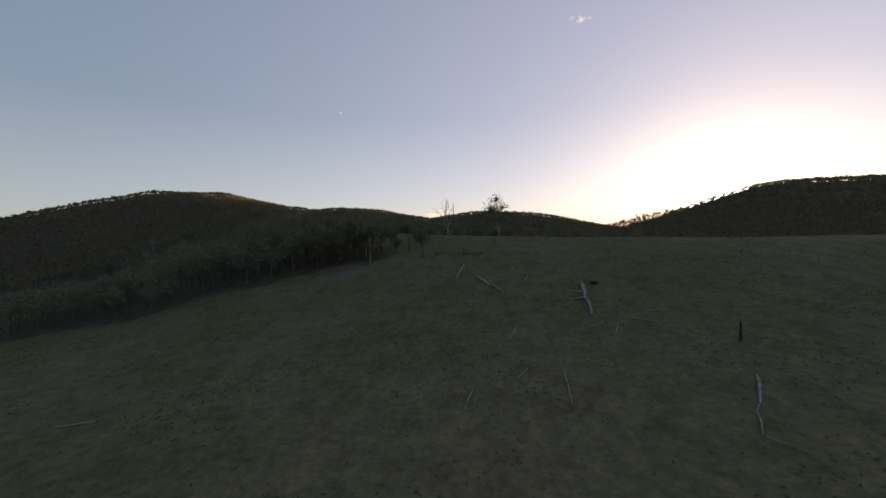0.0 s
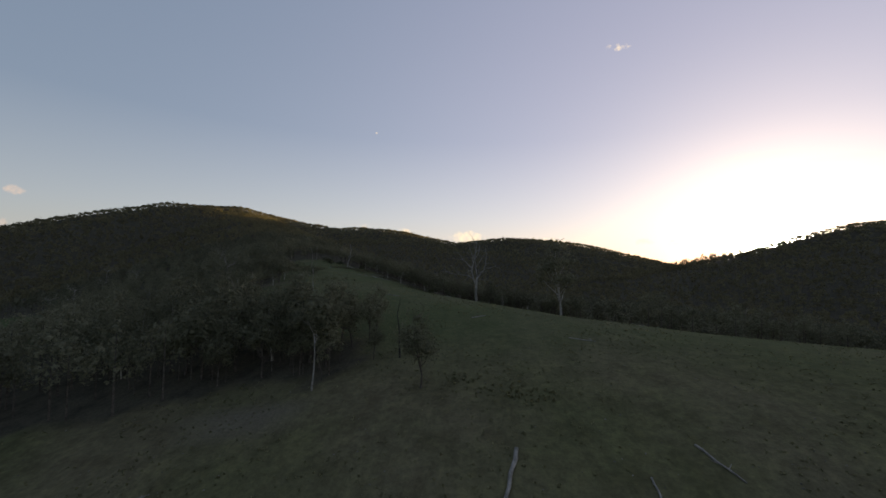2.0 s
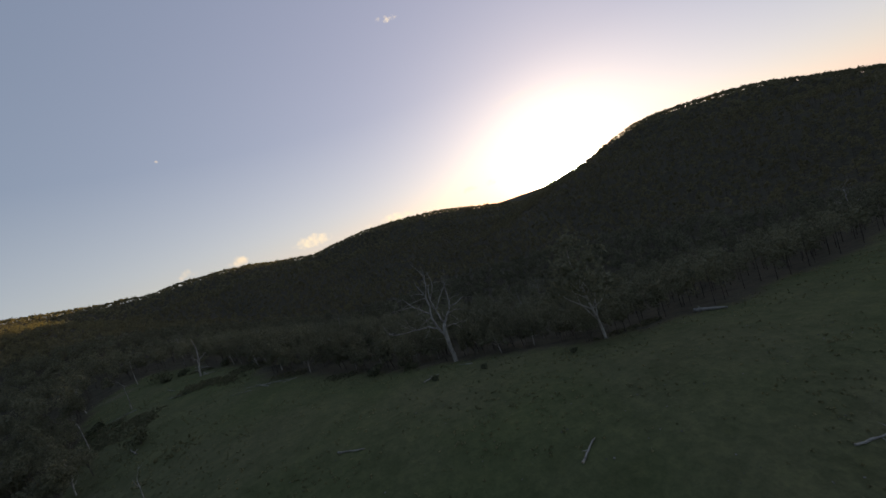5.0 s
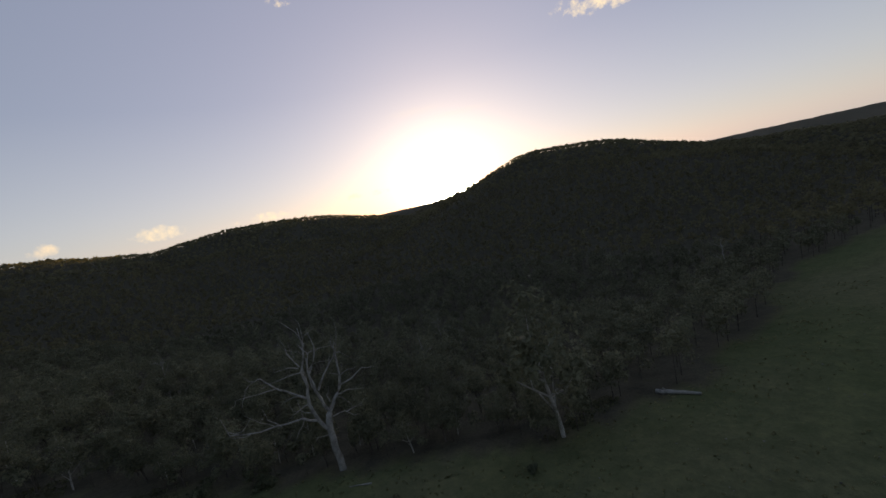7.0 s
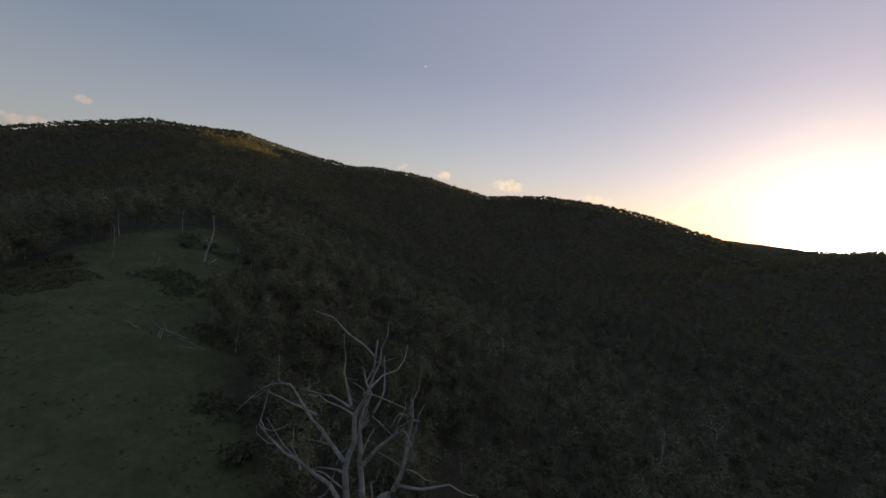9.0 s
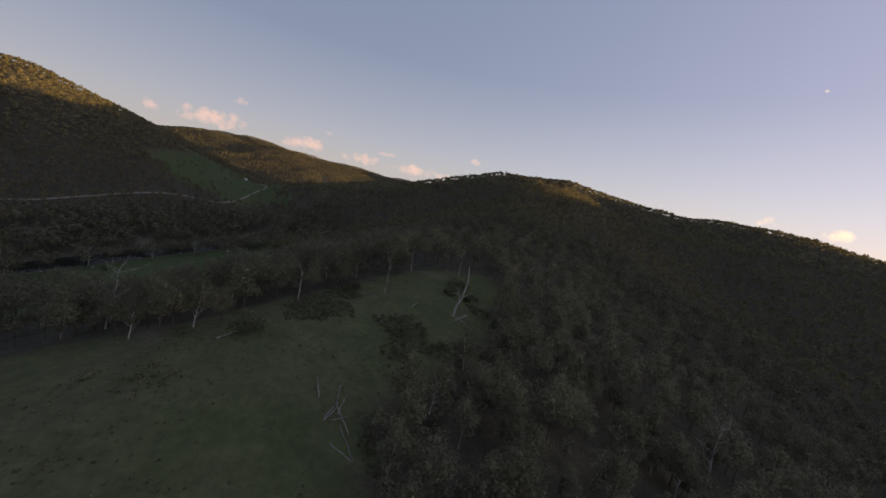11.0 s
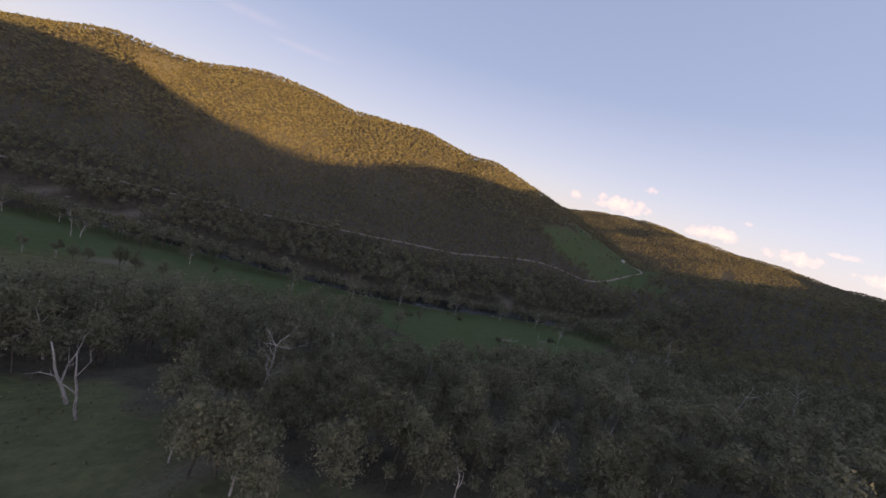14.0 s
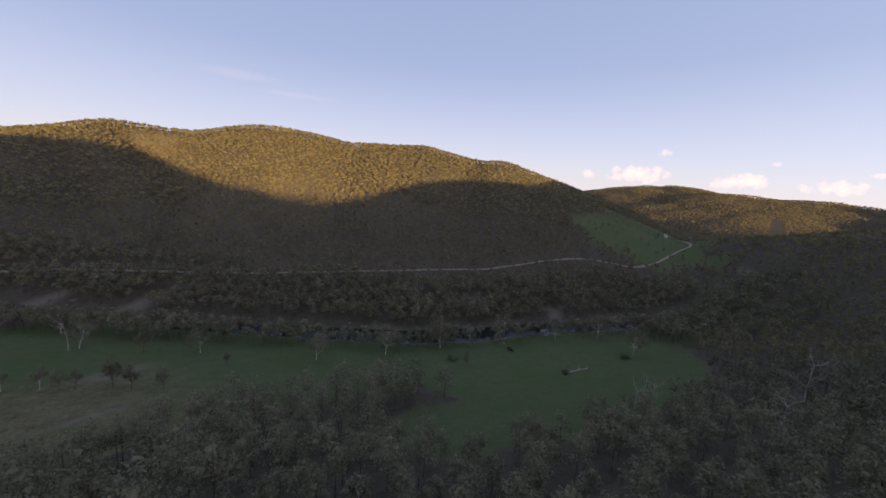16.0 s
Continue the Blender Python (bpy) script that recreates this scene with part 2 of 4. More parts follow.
def stone_look(add, link, b, out):
    r = ramp(add, [(0.0, (0.10, 0.095, 0.085)), (1.0, (0.32, 0.30, 0.27))])
    link(add("ShaderNodeNewGeometry").outputs["Random Per Island"], r.inputs[0])
    link(mixed(add, link, 0.6, r.outputs[0], noise_node(add, link, 9.0, 4), "MULTIPLY"), b.inputs["Base Color"])


GROUND = material("ground_cover", ground_look, 1.0, 0.05)
LEAF = material("gum_leaves", leaf_look((0.100, 0.099, 0.060), (0.146, 0.142, 0.086), (0.200, 0.192, 0.118), 0.3, 0.11, 5.0, 0.4), 0.75, 0.25)
LEAF_FAR = material("forest_leaves", leaf_look((0.130, 0.114, 0.066), (0.165, 0.146, 0.083), (0.200, 0.180, 0.098), 0.5, 0.06, 0.9, 0.22), 0.9, 0.1)
LEAF_DARK = material("shrub_leaves", leaf_look((0.066, 0.070, 0.040), (0.100, 0.104, 0.060), (0.145, 0.146, 0.084), 0.3, 0.11, 2.6, 0.5), 0.85, 0.15)
FERN = material("bracken_fronds", leaf_look((0.100, 0.102, 0.058), (0.140, 0.138, 0.080), (0.185, 0.175, 0.104), 0.45, 0.5, 2.6, 0.4), 0.9, 0.1)
TUFT = material("grass_blades", leaf_look((0.150, 0.145, 0.078), (0.205, 0.200, 0.105), (0.290, 0.265, 0.150), 0.5, 0.2, 2.6, 0.3), 0.9, 0.1)
BARK = material("grey_brown_bark", bark_look((0.055, 0.046, 0.038), (0.13, 0.112, 0.092)), 0.95, 0.1)
BARK_PALE = material("pale_gum_bark", bark_look((0.24, 0.215, 0.18), (0.46, 0.43, 0.38), 1.2), 0.85, 0.15)
DEAD = material("weathered_dead_wood", bark_look((0.17, 0.155, 0.135), (0.35, 0.33, 0.295), 1.6), 0.9, 0.1)
FALLEN = material("grey_fallen_wood", bark_look((0.16, 0.148, 0.128), (0.34, 0.32, 0.285), 1.8), 0.95, 0.1)
CHAR = material("charred_wood", bark_look((0.02, 0.018, 0.016), (0.055, 0.048, 0.042), 1.6), 0.95, 0.1)
WATER = material("river_water", water_look, 0.06, 0.5)
ROAD = material("gravel_road_surface", road_look, 0.95, 0.1)
STONE = material("pale_stone", stone_look, 0.9, 0.2)


def paint_look(add, link, b, out):
    r = ramp(add, [(0.3, (0.50, 0.49, 0.47)), (0.6, (0.64, 0.64, 0.61))])
    link(noise_node(add, link, 1.5, 4), r.inputs[0])
    link(r.outputs[0], b.inputs["Base Color"])


PAINT = material("white_painted_metal", paint_look, 0.5, 0.4)


# ---------------------------------------------------------------- the lie of the land
# each ridge: slope of its flanks, rounding of its crest, and its crest line (x, y, height)
RIDGES = {
    "spur": (0.43, 24.0, [(230, 62, -16.0), (120, 80, -4.0), (60, 90, -3.0), (14, 104, -1.6), (-22, 130, 0.8), (-42, 162, 3.8), (-62, 190, 6.0), (-105, 255, 14.0), (-160, 330, 25.8), (-220, 410, 41.0), (-293, 416, 53.7), (-223, 562, 46.1)]),
    "left_hill": (0.45, 40.0, [(-282, 482, 59.1), (-334, 412, 46.1), (-360, 301, 19.8), (-417, 229, 2.0)]),
    "sun_ridge": (0.26, 60.0, [(-213, 568, 36.6), (-149, 599, 46.5), (-33, 627, 23.4), (86, 599, 36.8), (153, 593, 23.5), (260, 650, -6.0), (345, 625, -11.0), (408, 545, 14.0), (357, 456, 15.3), (369, 381, 43.9), (347, 374, 28.1), (404, 252, 14.0), (419, 143, 1.1), (455, 20, 5.0), (480, -120, 5.0)]),
    "back_ridge": (0.2, 80.0, [(426, 1184, 4.1), (610, 1028, 6.6), (796, 876, 27.8), (959, 689, 24.0), (1000, 499, 14.3)]),
    "far_hill": (0.42, 40.0, [(-47, -518, 4.0), (-124, -454, 26.4), (-185, -390, 50.5), (-252, -327, 68.9), (-305, -287, 65.8), (-367, -235, 82.8), (-412, -162, 78.0), (-489, -106, 77.0), (-491, -11, 63.8), (-604, 61, 37.7), (-640, 110, 18.0), (-560, 152, -7.0), (-439, 182, -15.0)]),
    "far_range": (0.22, 150.0, [(-1400, -120, 57.8), (-1498, 67, 58.6), (-1510, 132, 67.8), (-1544, 257, 90.9), (-1386, 391, 67.4), (-1374, 585, 58.5), (-1272, 738, 45.0), (-1023, 1001, 50.0)]),
}
RIVER = [(80, -460), (-20, -230), (-77, -106), (-98, -72), (-122, -20), (-150, 35), (-168, 72), (-190, 98), (-212, 118), (-241, 151), (-268, 175), (-330, 222), (-430, 275), (-620, 330), (-1000, 420)]


def along(x, y, pts):
    """Distance to a line of points, and the line's height at the nearest place."""
    best, top = np.full(np.shape(x), 1e9), np.zeros(np.shape(x))
    for a, b in zip(pts[:-1], pts[1:]):
        dx, dy = b[0] - a[0], b[1] - a[1]
        u = np.clip(((x - a[0]) * dx + (y - a[1]) * dy) / (dx * dx + dy * dy), 0, 1)
        d = np.hypot(x - a[0] - u * dx, y - a[1] - u * dy)
        near = d < best
        best = np.where(near, d, best)
        if len(a) > 2:
            top = np.where(near, a[2] + u * (b[2] - a[2]), top)
    return best, top


def crest(x, y, slope, wide, pts):
    """Height of one ridge: the highest of the flanks that fall away from its crest line."""
    best = np.full(np.shape(x), -80.0)
    for a, b in zip(pts[:-1], pts[1:]):
        dx, dy = b[0] - a[0], b[1] - a[1]
        u = np.clip(((x - a[0]) * dx + (y - a[1]) * dy) / (dx * dx + dy * dy), 0, 1)
        d = np.hypot(x - a[0] - u * dx, y - a[1] - u * dy)
        best = np.maximum(best, a[2] + u * (b[2] - a[2]) - slope * (np.sqrt(d * d + wide * wide) - wide))
    return best


def lumps(x, y, size, seed=0.0):
    """Smooth rolling noise, about -1 to 1."""
    x, y = x / size + seed, y / size - seed * 1.7
    return (np.sin(x * 1.3 + 1.7 * np.sin(y * 0.9 + seed)) + np.sin(y * 1.6 + 1.3 * np.sin(x * 1.1 - seed)) + np.sin((x + y) * 2.3 + seed * 3)
            * 0.5) / 2.5


# small valleys: depth, half width, line
GULLIES = [(15, 21, [(-252, -270), (-240, -215), (-208, -150), (-180, -108), (-158, -55)]), (7, 16, [(-190, -270), (-176, -200), (-150, -120), (-128, -75)]),
           (6, 18, [(-400, -150), (-340, -105), (-285, -65), (-240, -20)]), (6, 18, [(-470, -20), (-420, -5), (-372, 14), (-330, 40)]),
           (5, 14, [(-320, -210), (-275, -140), (-230, -80), (-205, -35)])]


def height(x, y):
    x, y = np.asarray(x, float), np.asarray(y, float)
    dr, _ = along(x, y, RIVER)
    low = (-31.5 + 5.0 * (1 - np.exp(-(dr / 40.0) ** 2)) + 8.5 * (1 - np.exp(-(dr / 85.0) ** 2)) - 1.8 * np.exp(-(dr / 9.0) ** 2))
    acc = np.exp(low / 5.0)
    for slope, wide, pts in RIDGES.values():
        acc = acc + np.exp(crest(x, y, slope, wide, pts) / 5.0)
    h = 5.0 * np.log(acc)
    for deep, half, line in GULLIES:
        h = h - deep * np.exp(-(along(x, y, line)[0] / half) ** 2) * np.clip((h + 16) / 16, 0, 1)
    rough = np.clip((dr - 10) / 60, 0, 1)
    far = np.clip((np.hypot(x + 20, y - 110) - 150) / 200, 0, 1)
    return h + rough * (lumps(x, y, 9.0) * 0.22 + lumps(x, y, 3.1, 2.0) * 0.07) + far * rough * (lumps(x, y, 55.0, 1.0) * 4.0 + lumps(x, y, 24.0, 4.0) * 1.6)


# ---------------------------------------------------------------- what grows where
MEADOW = [(330, 55), (140, 103), (91, 119), (50, 113), (31, 117), (17, 122), (2, 135), (-10, 142), (-17, 149), (-25, 154), (-28, 165),
          (-34, 174), (-44, 187), (-54, 193), (-62, 180), (-57, 165), (-53, 155), (-50, 145), (-46.5, 137), (-47.5, 128), (-50, 121), (-48, 113), (-36, 107), (-27, 104), (-21, 99), (-13, 97),
          (-11, 92.5), (-18.5, 87), (-27, 87.5), (-36, 87), (-44, 84), (-52, 81), (-62, 76), (-84, 78), (-106, 90), (-126, 104), (-122, 116), (-104, 108), (-92, 112), (-93, 124), (-112, 143), (-135, 160), (-156, 170), (-205, 172), (-222, 152), (-196, 118),
          (-160, 88), (-138, 56), (-116, 18), (-92, -30), (-68, -80), (-20, -150), (80, -230), (330, -230)]
FARM = [(-500, 108), (-430, 122), (-388, 104), (-350, 110), (-338, 134), (-352, 150), (-330, 176), (-322, 196), (-335, 212), (-400, 216), (-480, 200), (-545, 160)]
FLATS = [(-216, 84, 10, 6), (-203, 64, 6, 4), (-132, -32, 15, 5), (-110, -62, 11, 4), (-93, -78, 8, 4), (-232, 120, 10, 4), (-320, 214, 10, 4)]
ROADWAY = [(20, -330), (-30, -220), (-70, -160), (-99, -113), (-120, -87), (-148, -50), (-170, -20), (-190, 4), (-212, 28), (-230, 46), (-250, 66),
           (-271, 85), (-288, 101), (-304, 118), (-316, 138), (-322, 155), (-345, 170), (-371, 182), (-388, 190), (-398, 198), (-412, 196), (-440, 186)]
DIRT = [(-91, 36, 9, 5), (-20.5, 82.6, 7, 3), (-78, 58, 14, 1.6), (-46, 136, 5, 2), (-58, 179, 4, 2.5), (-95, 75, 9, 1.4)]


def inside(x, y, poly):
    res = np.zeros(np.shape(x), bool)
    for (x0, y0), (x1, y1) in zip(poly, poly[1:] + poly[:1]):
        if y0 != y1:
            res ^= ((y0 > y) != (y1 > y)) & (x < (x1 - x0) * (y - y0) / (y1 - y0) + x0)
    return res


def oval(x, y, spots):
    res = np.zeros(np.shape(x))
    for cx, cy, a, b in spots:
        res = np.maximum(res, 1.6 - 1.6 * np.hypot((x - cx) / a, (y - cy) / b) + 0.5 * lumps(x, y, 2.5, 3.0))
    return np.clip(res, 0, 1)


def open_ground(x, y):
    """1 on grass, 0 under trees."""
    wx, wy = x + 2.2 * lumps(x, y, 5.0, 6.0), y + 2.2 * lumps(x, y, 5.0, 9.0)
    fx, fy = x + 16 * lumps(x, y, 17.0, 6.0), y + 16 * lumps(x, y, 17.0, 9.0)
    return (inside(wx, wy, MEADOW) | inside(fx, fy, FARM)).astype(float)


# ---------------------------------------------------------------- mesh helpers
def raw_mesh(name, verts, faces, mat, smooth=False):
    """A mesh from arrays: all faces have the same number of corners."""
    verts, faces = np.asarray(verts, np.float32), np.asarray(faces, np.int32)
    me = bpy.data.meshes.new(name)
    n, k = faces.shape
    me.vertices.add(len(verts))
    me.vertices.foreach_set("co", verts.ravel())
    me.loops.add(n * k)
    me.loops.foreach_set("vertex_index", faces.ravel())
    me.polygons.add(n)
    me.polygons.foreach_set("loop_start", np.arange(0, n * k, k, dtype=np.int32))
    me.polygons.foreach_set("loop_total", np.full(n, k, np.int32))
    me.polygons.foreach_set("use_smooth", np.full(n, smooth))
    me.materials.append(mat)
    me.update()
    me.validate()
    return me


def part(name, me, parent, label=""):
    ob = new(name, me)
    ob.parent = parent
    if label:
        tagged(ob, label)
    return ob


def join(pieces):
    verts, faces, n = [], [], 0
    for v, f in pieces:
        verts.append(v)
        faces.append(np.asarray(f) + n)
        n += len(v)
    return np.concatenate(verts), np.concatenate(faces)


def tube(points, radii, sides=6):
    """A tapering limb along points; quads, with a closed tip."""
    p, r = np.asarray(points, float), np.asarray(radii, float)
    t = np.gradient(p, axis=0)
    t /= np.linalg.norm(t, axis=1, keepdims=True) + 1e-9
    ref = np.where(np.abs(t[:, 2:3]) > 0.9, [[1.0, 0, 0]], [[0, 0, 1.0]])
    u = np.cross(t, ref)
    u /= np.linalg.norm(u, axis=1, keepdims=True) + 1e-9
    w = np.cross(t, u)
    a = np.arange(sides) * 2 * np.pi / sides
    ring = p[:, None] + r[:, None, None] * (np.cos(a)[None, :, None] * u[:, None] + np.sin(a)[None, :, None] * w[:, None])
    v = ring.reshape(-1, 3)
    f = []
    for i in range(len(p) - 1):
        for j in range(sides):
            k = (j + 1) % sides
            f.append((i * sides + j, i * sides + k, (i + 1) * sides + k, (i + 1) * sides + j))
    for base in (0, (len(p) - 1) * sides):
        for j in range(1, sides - 2, 2):
            f.append((base, base + j, base + j + 1, base + j + 2))
    return v, np.array(f)


def leaves(rng, centres, radii, count, size, flat=0.75, shell=0.55, droop=0.0):
    """Leaf sprays: small quads strewn through ellipsoids round the centres."""
    c = np.repeat(np.asarray(centres, float), count, axis=0)
    r = np.repeat(np.asarray(radii, float), count)
    d = rng.normal(size=c.shape)
    d /= np.linalg.norm(d, axis=1, keepdims=True)
    q = rng.uniform(shell, 1.0, len(c)) ** 0.7
    pos = c + d * (r * q)[:, None] * [1, 1, flat]
    n = d + [0, 0, 0.25] + rng.normal(scale=0.32, size=d.shape)
    n /= np.linalg.norm(n, axis=1, keepdims=True)
    a = np.cross(n, rng.normal(size=d.shape))
    a[:, 2] -= droop
    a /= np.linalg.norm(a, axis=1, keepdims=True)
    b = np.cross(n, a)
    b /= np.linalg.norm(b, axis=1, keepdims=True) + 1e-9
    s = size * rng.uniform(0.6, 1.4, len(c))[:, None]
    a, b = a * s * 0.5, b * s * 0.32
    v = np.stack([pos - a, pos + b * 1.0, pos + a, pos - b * 1.0], 1).reshape(-1, 3)
    return v, np.arange(len(v)).reshape(-1, 4)


ICO_V = np.array([(0.0, 0.0, 1.0)] + [(0.894 * math.cos(k * 1.2566), 0.894 * math.sin(k * 1.2566), 0.447) for k in range(5)]
                 + [(0.894 * math.cos(k * 1.2566 + 0.628), 0.894 * math.sin(k * 1.2566 + 0.628), -0.447) for k in range(5)] + [(0.0, 0.0, -1.0)])
ICO_F = np.array([t for k in range(5) for t in ((0, 1 + k, 1 + (k + 1) % 5), (1 + k, 6 + k, 1 + (k + 1) % 5),
                                               (6 + k, 6 + (k + 1) % 5, 1 + (k + 1) % 5), (11, 6 + (k + 1) % 5, 6 + k))])


ICO_TOP = ICO_F[[i for i in range(20) if i % 4 < 2]]


def clumps_of(rng, centres, radii, flat=0.85, rough=0.28, faces=ICO_F):
    """Uneven hearts of dense foliage: twenty faces each, or the ten upper ones."""
    c, r = np.asarray(centres, float), np.asarray(radii, float)
    v = ICO_V[None] * rng.uniform(1 - rough, 1 + rough, (len(c), 12, 1)) * [1, 1, flat]
    a = rng.uniform(0, 6.283, len(c))[:, None]
    x, y = v[..., 0] * np.cos(a) - v[..., 1] * np.sin(a), v[..., 0] * np.sin(a) + v[..., 1] * np.cos(a)
    v = np.stack([x, y, v[..., 2]], -1) * r[:, None, None] + c[:, None]
    return v.reshape(-1, 3), (np.arange(len(c))[:, None, None] * 12 + faces).reshape(-1, 3)


def crown_spots(rng, h, clumps, reach=1.0):
    """Lumps of a domed gum crown: offsets from the foot and radii, for trees of the heights h."""
    n, cen, rad = len(h), [], []
    turn = rng.uniform(0, 6.283, n)
    few = 1.5 if clumps < 5 else 1.32
    for k in range(clumps):
        if k == 0:
            u, out, r, a = 0.85, 0.03, 0.120, turn
        elif k < 4:
            u, out, r, a = rng.uniform(0.64, 0.76, n), 0.115 * rng.uniform(0.8, 1.3, n), 0.118, turn + 2.1 * k
        else:
            u, out, r, a = rng.uniform(0.44, 0.62, n), 0.170 * rng.uniform(0.6, 1.25, n), 0.108, turn + 6.283 * (k - 3.5) / (clumps - 4)
        a = a + rng.normal(scale=0.3, size=n)
        cen.append(np.stack([np.cos(a) * out * h * reach, np.sin(a) * out * h * reach, h * u], 1))
        rad.append(h * r * few * (0.7 + 0.3 * reach) * rng.uniform(0.82, 1.18, n))
    return np.concatenate(cen), np.concatenate(rad)


def sprays_of(rng, centres, radii, count, size, flat=0.85, lo=0.7, hi=1.15, droop=0.0):
    """Three-cornered leaf sprays standing off the lumps."""
    c = np.repeat(np.asarray(centres, float), count, axis=0)
    r = np.repeat(np.asarray(radii, float), count)
    d = rng.normal(size=c.shape) + [0, 0, 0.25]
    d /= np.linalg.norm(d, axis=1, keepdims=True)
    pos = c + d * (r * rng.uniform(lo, hi, len(c)))[:, None] * [1, 1, flat]
    n = d + [0, 0, 0.2] + rng.normal(scale=0.45, size=d.shape)
    n /= np.linalg.norm(n, axis=1, keepdims=True)
    a = np.cross(n, rng.normal(size=d.shape))
    a[:, 2] -= droop
    a /= np.linalg.norm(a, axis=1, keepdims=True)
    b = np.cross(n, a)
    b /= np.linalg.norm(b, axis=1, keepdims=True) + 1e-9
    s = size * rng.uniform(0.6, 1.5, len(c))[:, None]
    a, b = a * s * 0.6, b * s * 0.36
    v = np.stack([pos - a - b, pos - a * 0.6 + b, pos + a], 1).reshape(-1, 3)
    return v, np.arange(len(v)).reshape(-1, 3)


def at_ground(x, y, sink=0.0):
    return float(height(x, y)) - sink


def path_points(rng, start, direction, length, steps, wander, lift=0.0):
    p, d, pts = np.array(start, float), np.array(direction, float), [np.array(start, float)]
    d /= np.linalg.norm(d)
    for _ in range(steps):
        d = d + rng.normal(scale=wander, size=3) + [0, 0, lift]
        d /= np.linalg.norm(d)
        p = p + d * length / steps
        pts.append(p.copy())
    return np.array(pts), d


# ---------------------------------------------------------------- ground, river, road
def axis(lo, hi, step, reach):
    mid = list(np.arange(lo, hi + 0.1, step))
    out_lo, out_hi, s, a, b = [], [], step, lo, hi
    while a > -reach or b < reach:
        s = min(s * 1.05, 70.0)
        a, b = a - s, b + s
        out_lo.append(a), out_hi.append(b)
    return np.array(out_lo[::-1] + mid + out_hi)


def build_ground():
    xs, ys = axis(-150, 90, 2.1, 4300), axis(10, 200, 2.1, 4300)
    gx, gy = np.meshgrid(xs, ys)
    gz = height(gx, gy)
    n, m = gx.shape
    idx = np.arange(n * m).reshape(n, m)
    f = np.stack([idx[:-1, :-1], idx[:-1, 1:], idx[1:, 1:], idx[1:, :-1]], -1).reshape(-1, 4)
    me = raw_mesh("ground", np.stack([gx, gy, gz], -1).reshape(-1, 3), f, GROUND, True)
    x, y = gx.ravel(), gy.ravel()
    grass = open_ground(x, y)
    dr, _ = along(x, y, RIVER)
    bare = np.maximum(np.maximum(oval(x, y, FLATS), oval(x, y, DIRT) * 0.75), np.clip(1.3 - np.abs(dr - 7) / 3, 0, 0.4) * (lumps(x, y, 12, 2) > 0.35))
    near_side = x > np.interp(y, [p[1] for p in RIVER], [p[0] for p in RIVER])
    grass = np.maximum(grass, (near_side & (dr > 6) & (dr < 36) & (y > -40) & (y < 190)) * 1.0)
    lush = np.clip((-x - 80 + 60 * np.clip((34 - y) / 26, 0, 1)) / 24, 0, 1) * grass + np.clip((y - 86) / 25, 0, 0.55) * grass
    col = me.color_attributes.new("cover", "FLOAT_COLOR", "POINT")
    col.data.foreach_set("color", np.stack([grass, bare, np.clip(lush, 0, 1), np.ones_like(x)], 1).astype(np.float32).ravel())
    return tagged(new("ground", me), "hilly ground with grazed grass, leaf litter and bare earth", "ground", kind="structure")


def spline(pts, step):
    p = np.asarray(pts, float)
    d = np.r_[0, np.cumsum(np.hypot(*np.diff(p[:, :2], axis=0).T))]
    s = np.arange(0, d[-1], step)
    q = np.stack([np.interp(s, d, p[:, i]) for i in range(2)], 1)
    k = np.ones(7) / 7
    pad = np.r_[q[:1].repeat(3, 0), q, q[-1:].repeat(3, 0)]
    return np.stack([np.convolve(pad[:, i], k, "valid") for i in range(2)], 1)


def ribbon(name, pts, half, z_of, mat, step=4.0, cols=4):
    q = spline(pts, step)
    t = np.gradient(q, axis=0)
    t /= np.linalg.norm(t, axis=1, keepdims=True)
    nrm = np.stack([-t[:, 1], t[:, 0]], 1)
    w = half * (1 + 0.12 * lumps(q[:, 0], q[:, 1], 11.0, 5.0))
    off = np.linspace(-1, 1, cols + 1)
    g = q[:, None] + nrm[:, None] * (w[:, None] * off)[..., None]
    z = z_of(g[..., 0], g[..., 1])
    v = np.concatenate([g, z[..., None]], -1).reshape(-1, 3)
    idx = np.arange(len(q) * (cols + 1)).reshape(len(q), cols + 1)
    f = np.stack([idx[:-1, :-1], idx[:-1, 1:], idx[1:, 1:], idx[1:, :-1]], -1).reshape(-1, 4)
    return raw_mesh(name, v, f[:, ::-1], mat, True)


ground = build_ground()
tagged(new("river", ribbon("river", RIVER, 13.0, lambda x, y: np.full(x.shape, -32.05), WATER)),
       "shallow dark river reflecting the evening sky", "river", kind="structure")
tagged(new("road", ribbon("road", ROADWAY, 0.85, lambda x, y: height(x, y) + 0.45, ROAD, 3.0)),
       "pale unsealed gravel road along the foot of the hill", "road", kind="structure")


# ---------------------------------------------------------------- forest in the mass
def scatter(rng, x0, x1, y0, y1, step):
    gx, gy = np.meshgrid(np.arange(x0, x1, step), np.arange(y0, y1, step))
    x = gx.ravel() + rng.uniform(-0.48, 0.48, gx.size) * step
    y = gy.ravel() + rng.uniform(-0.48, 0.48, gx.size) * step
    return x, y


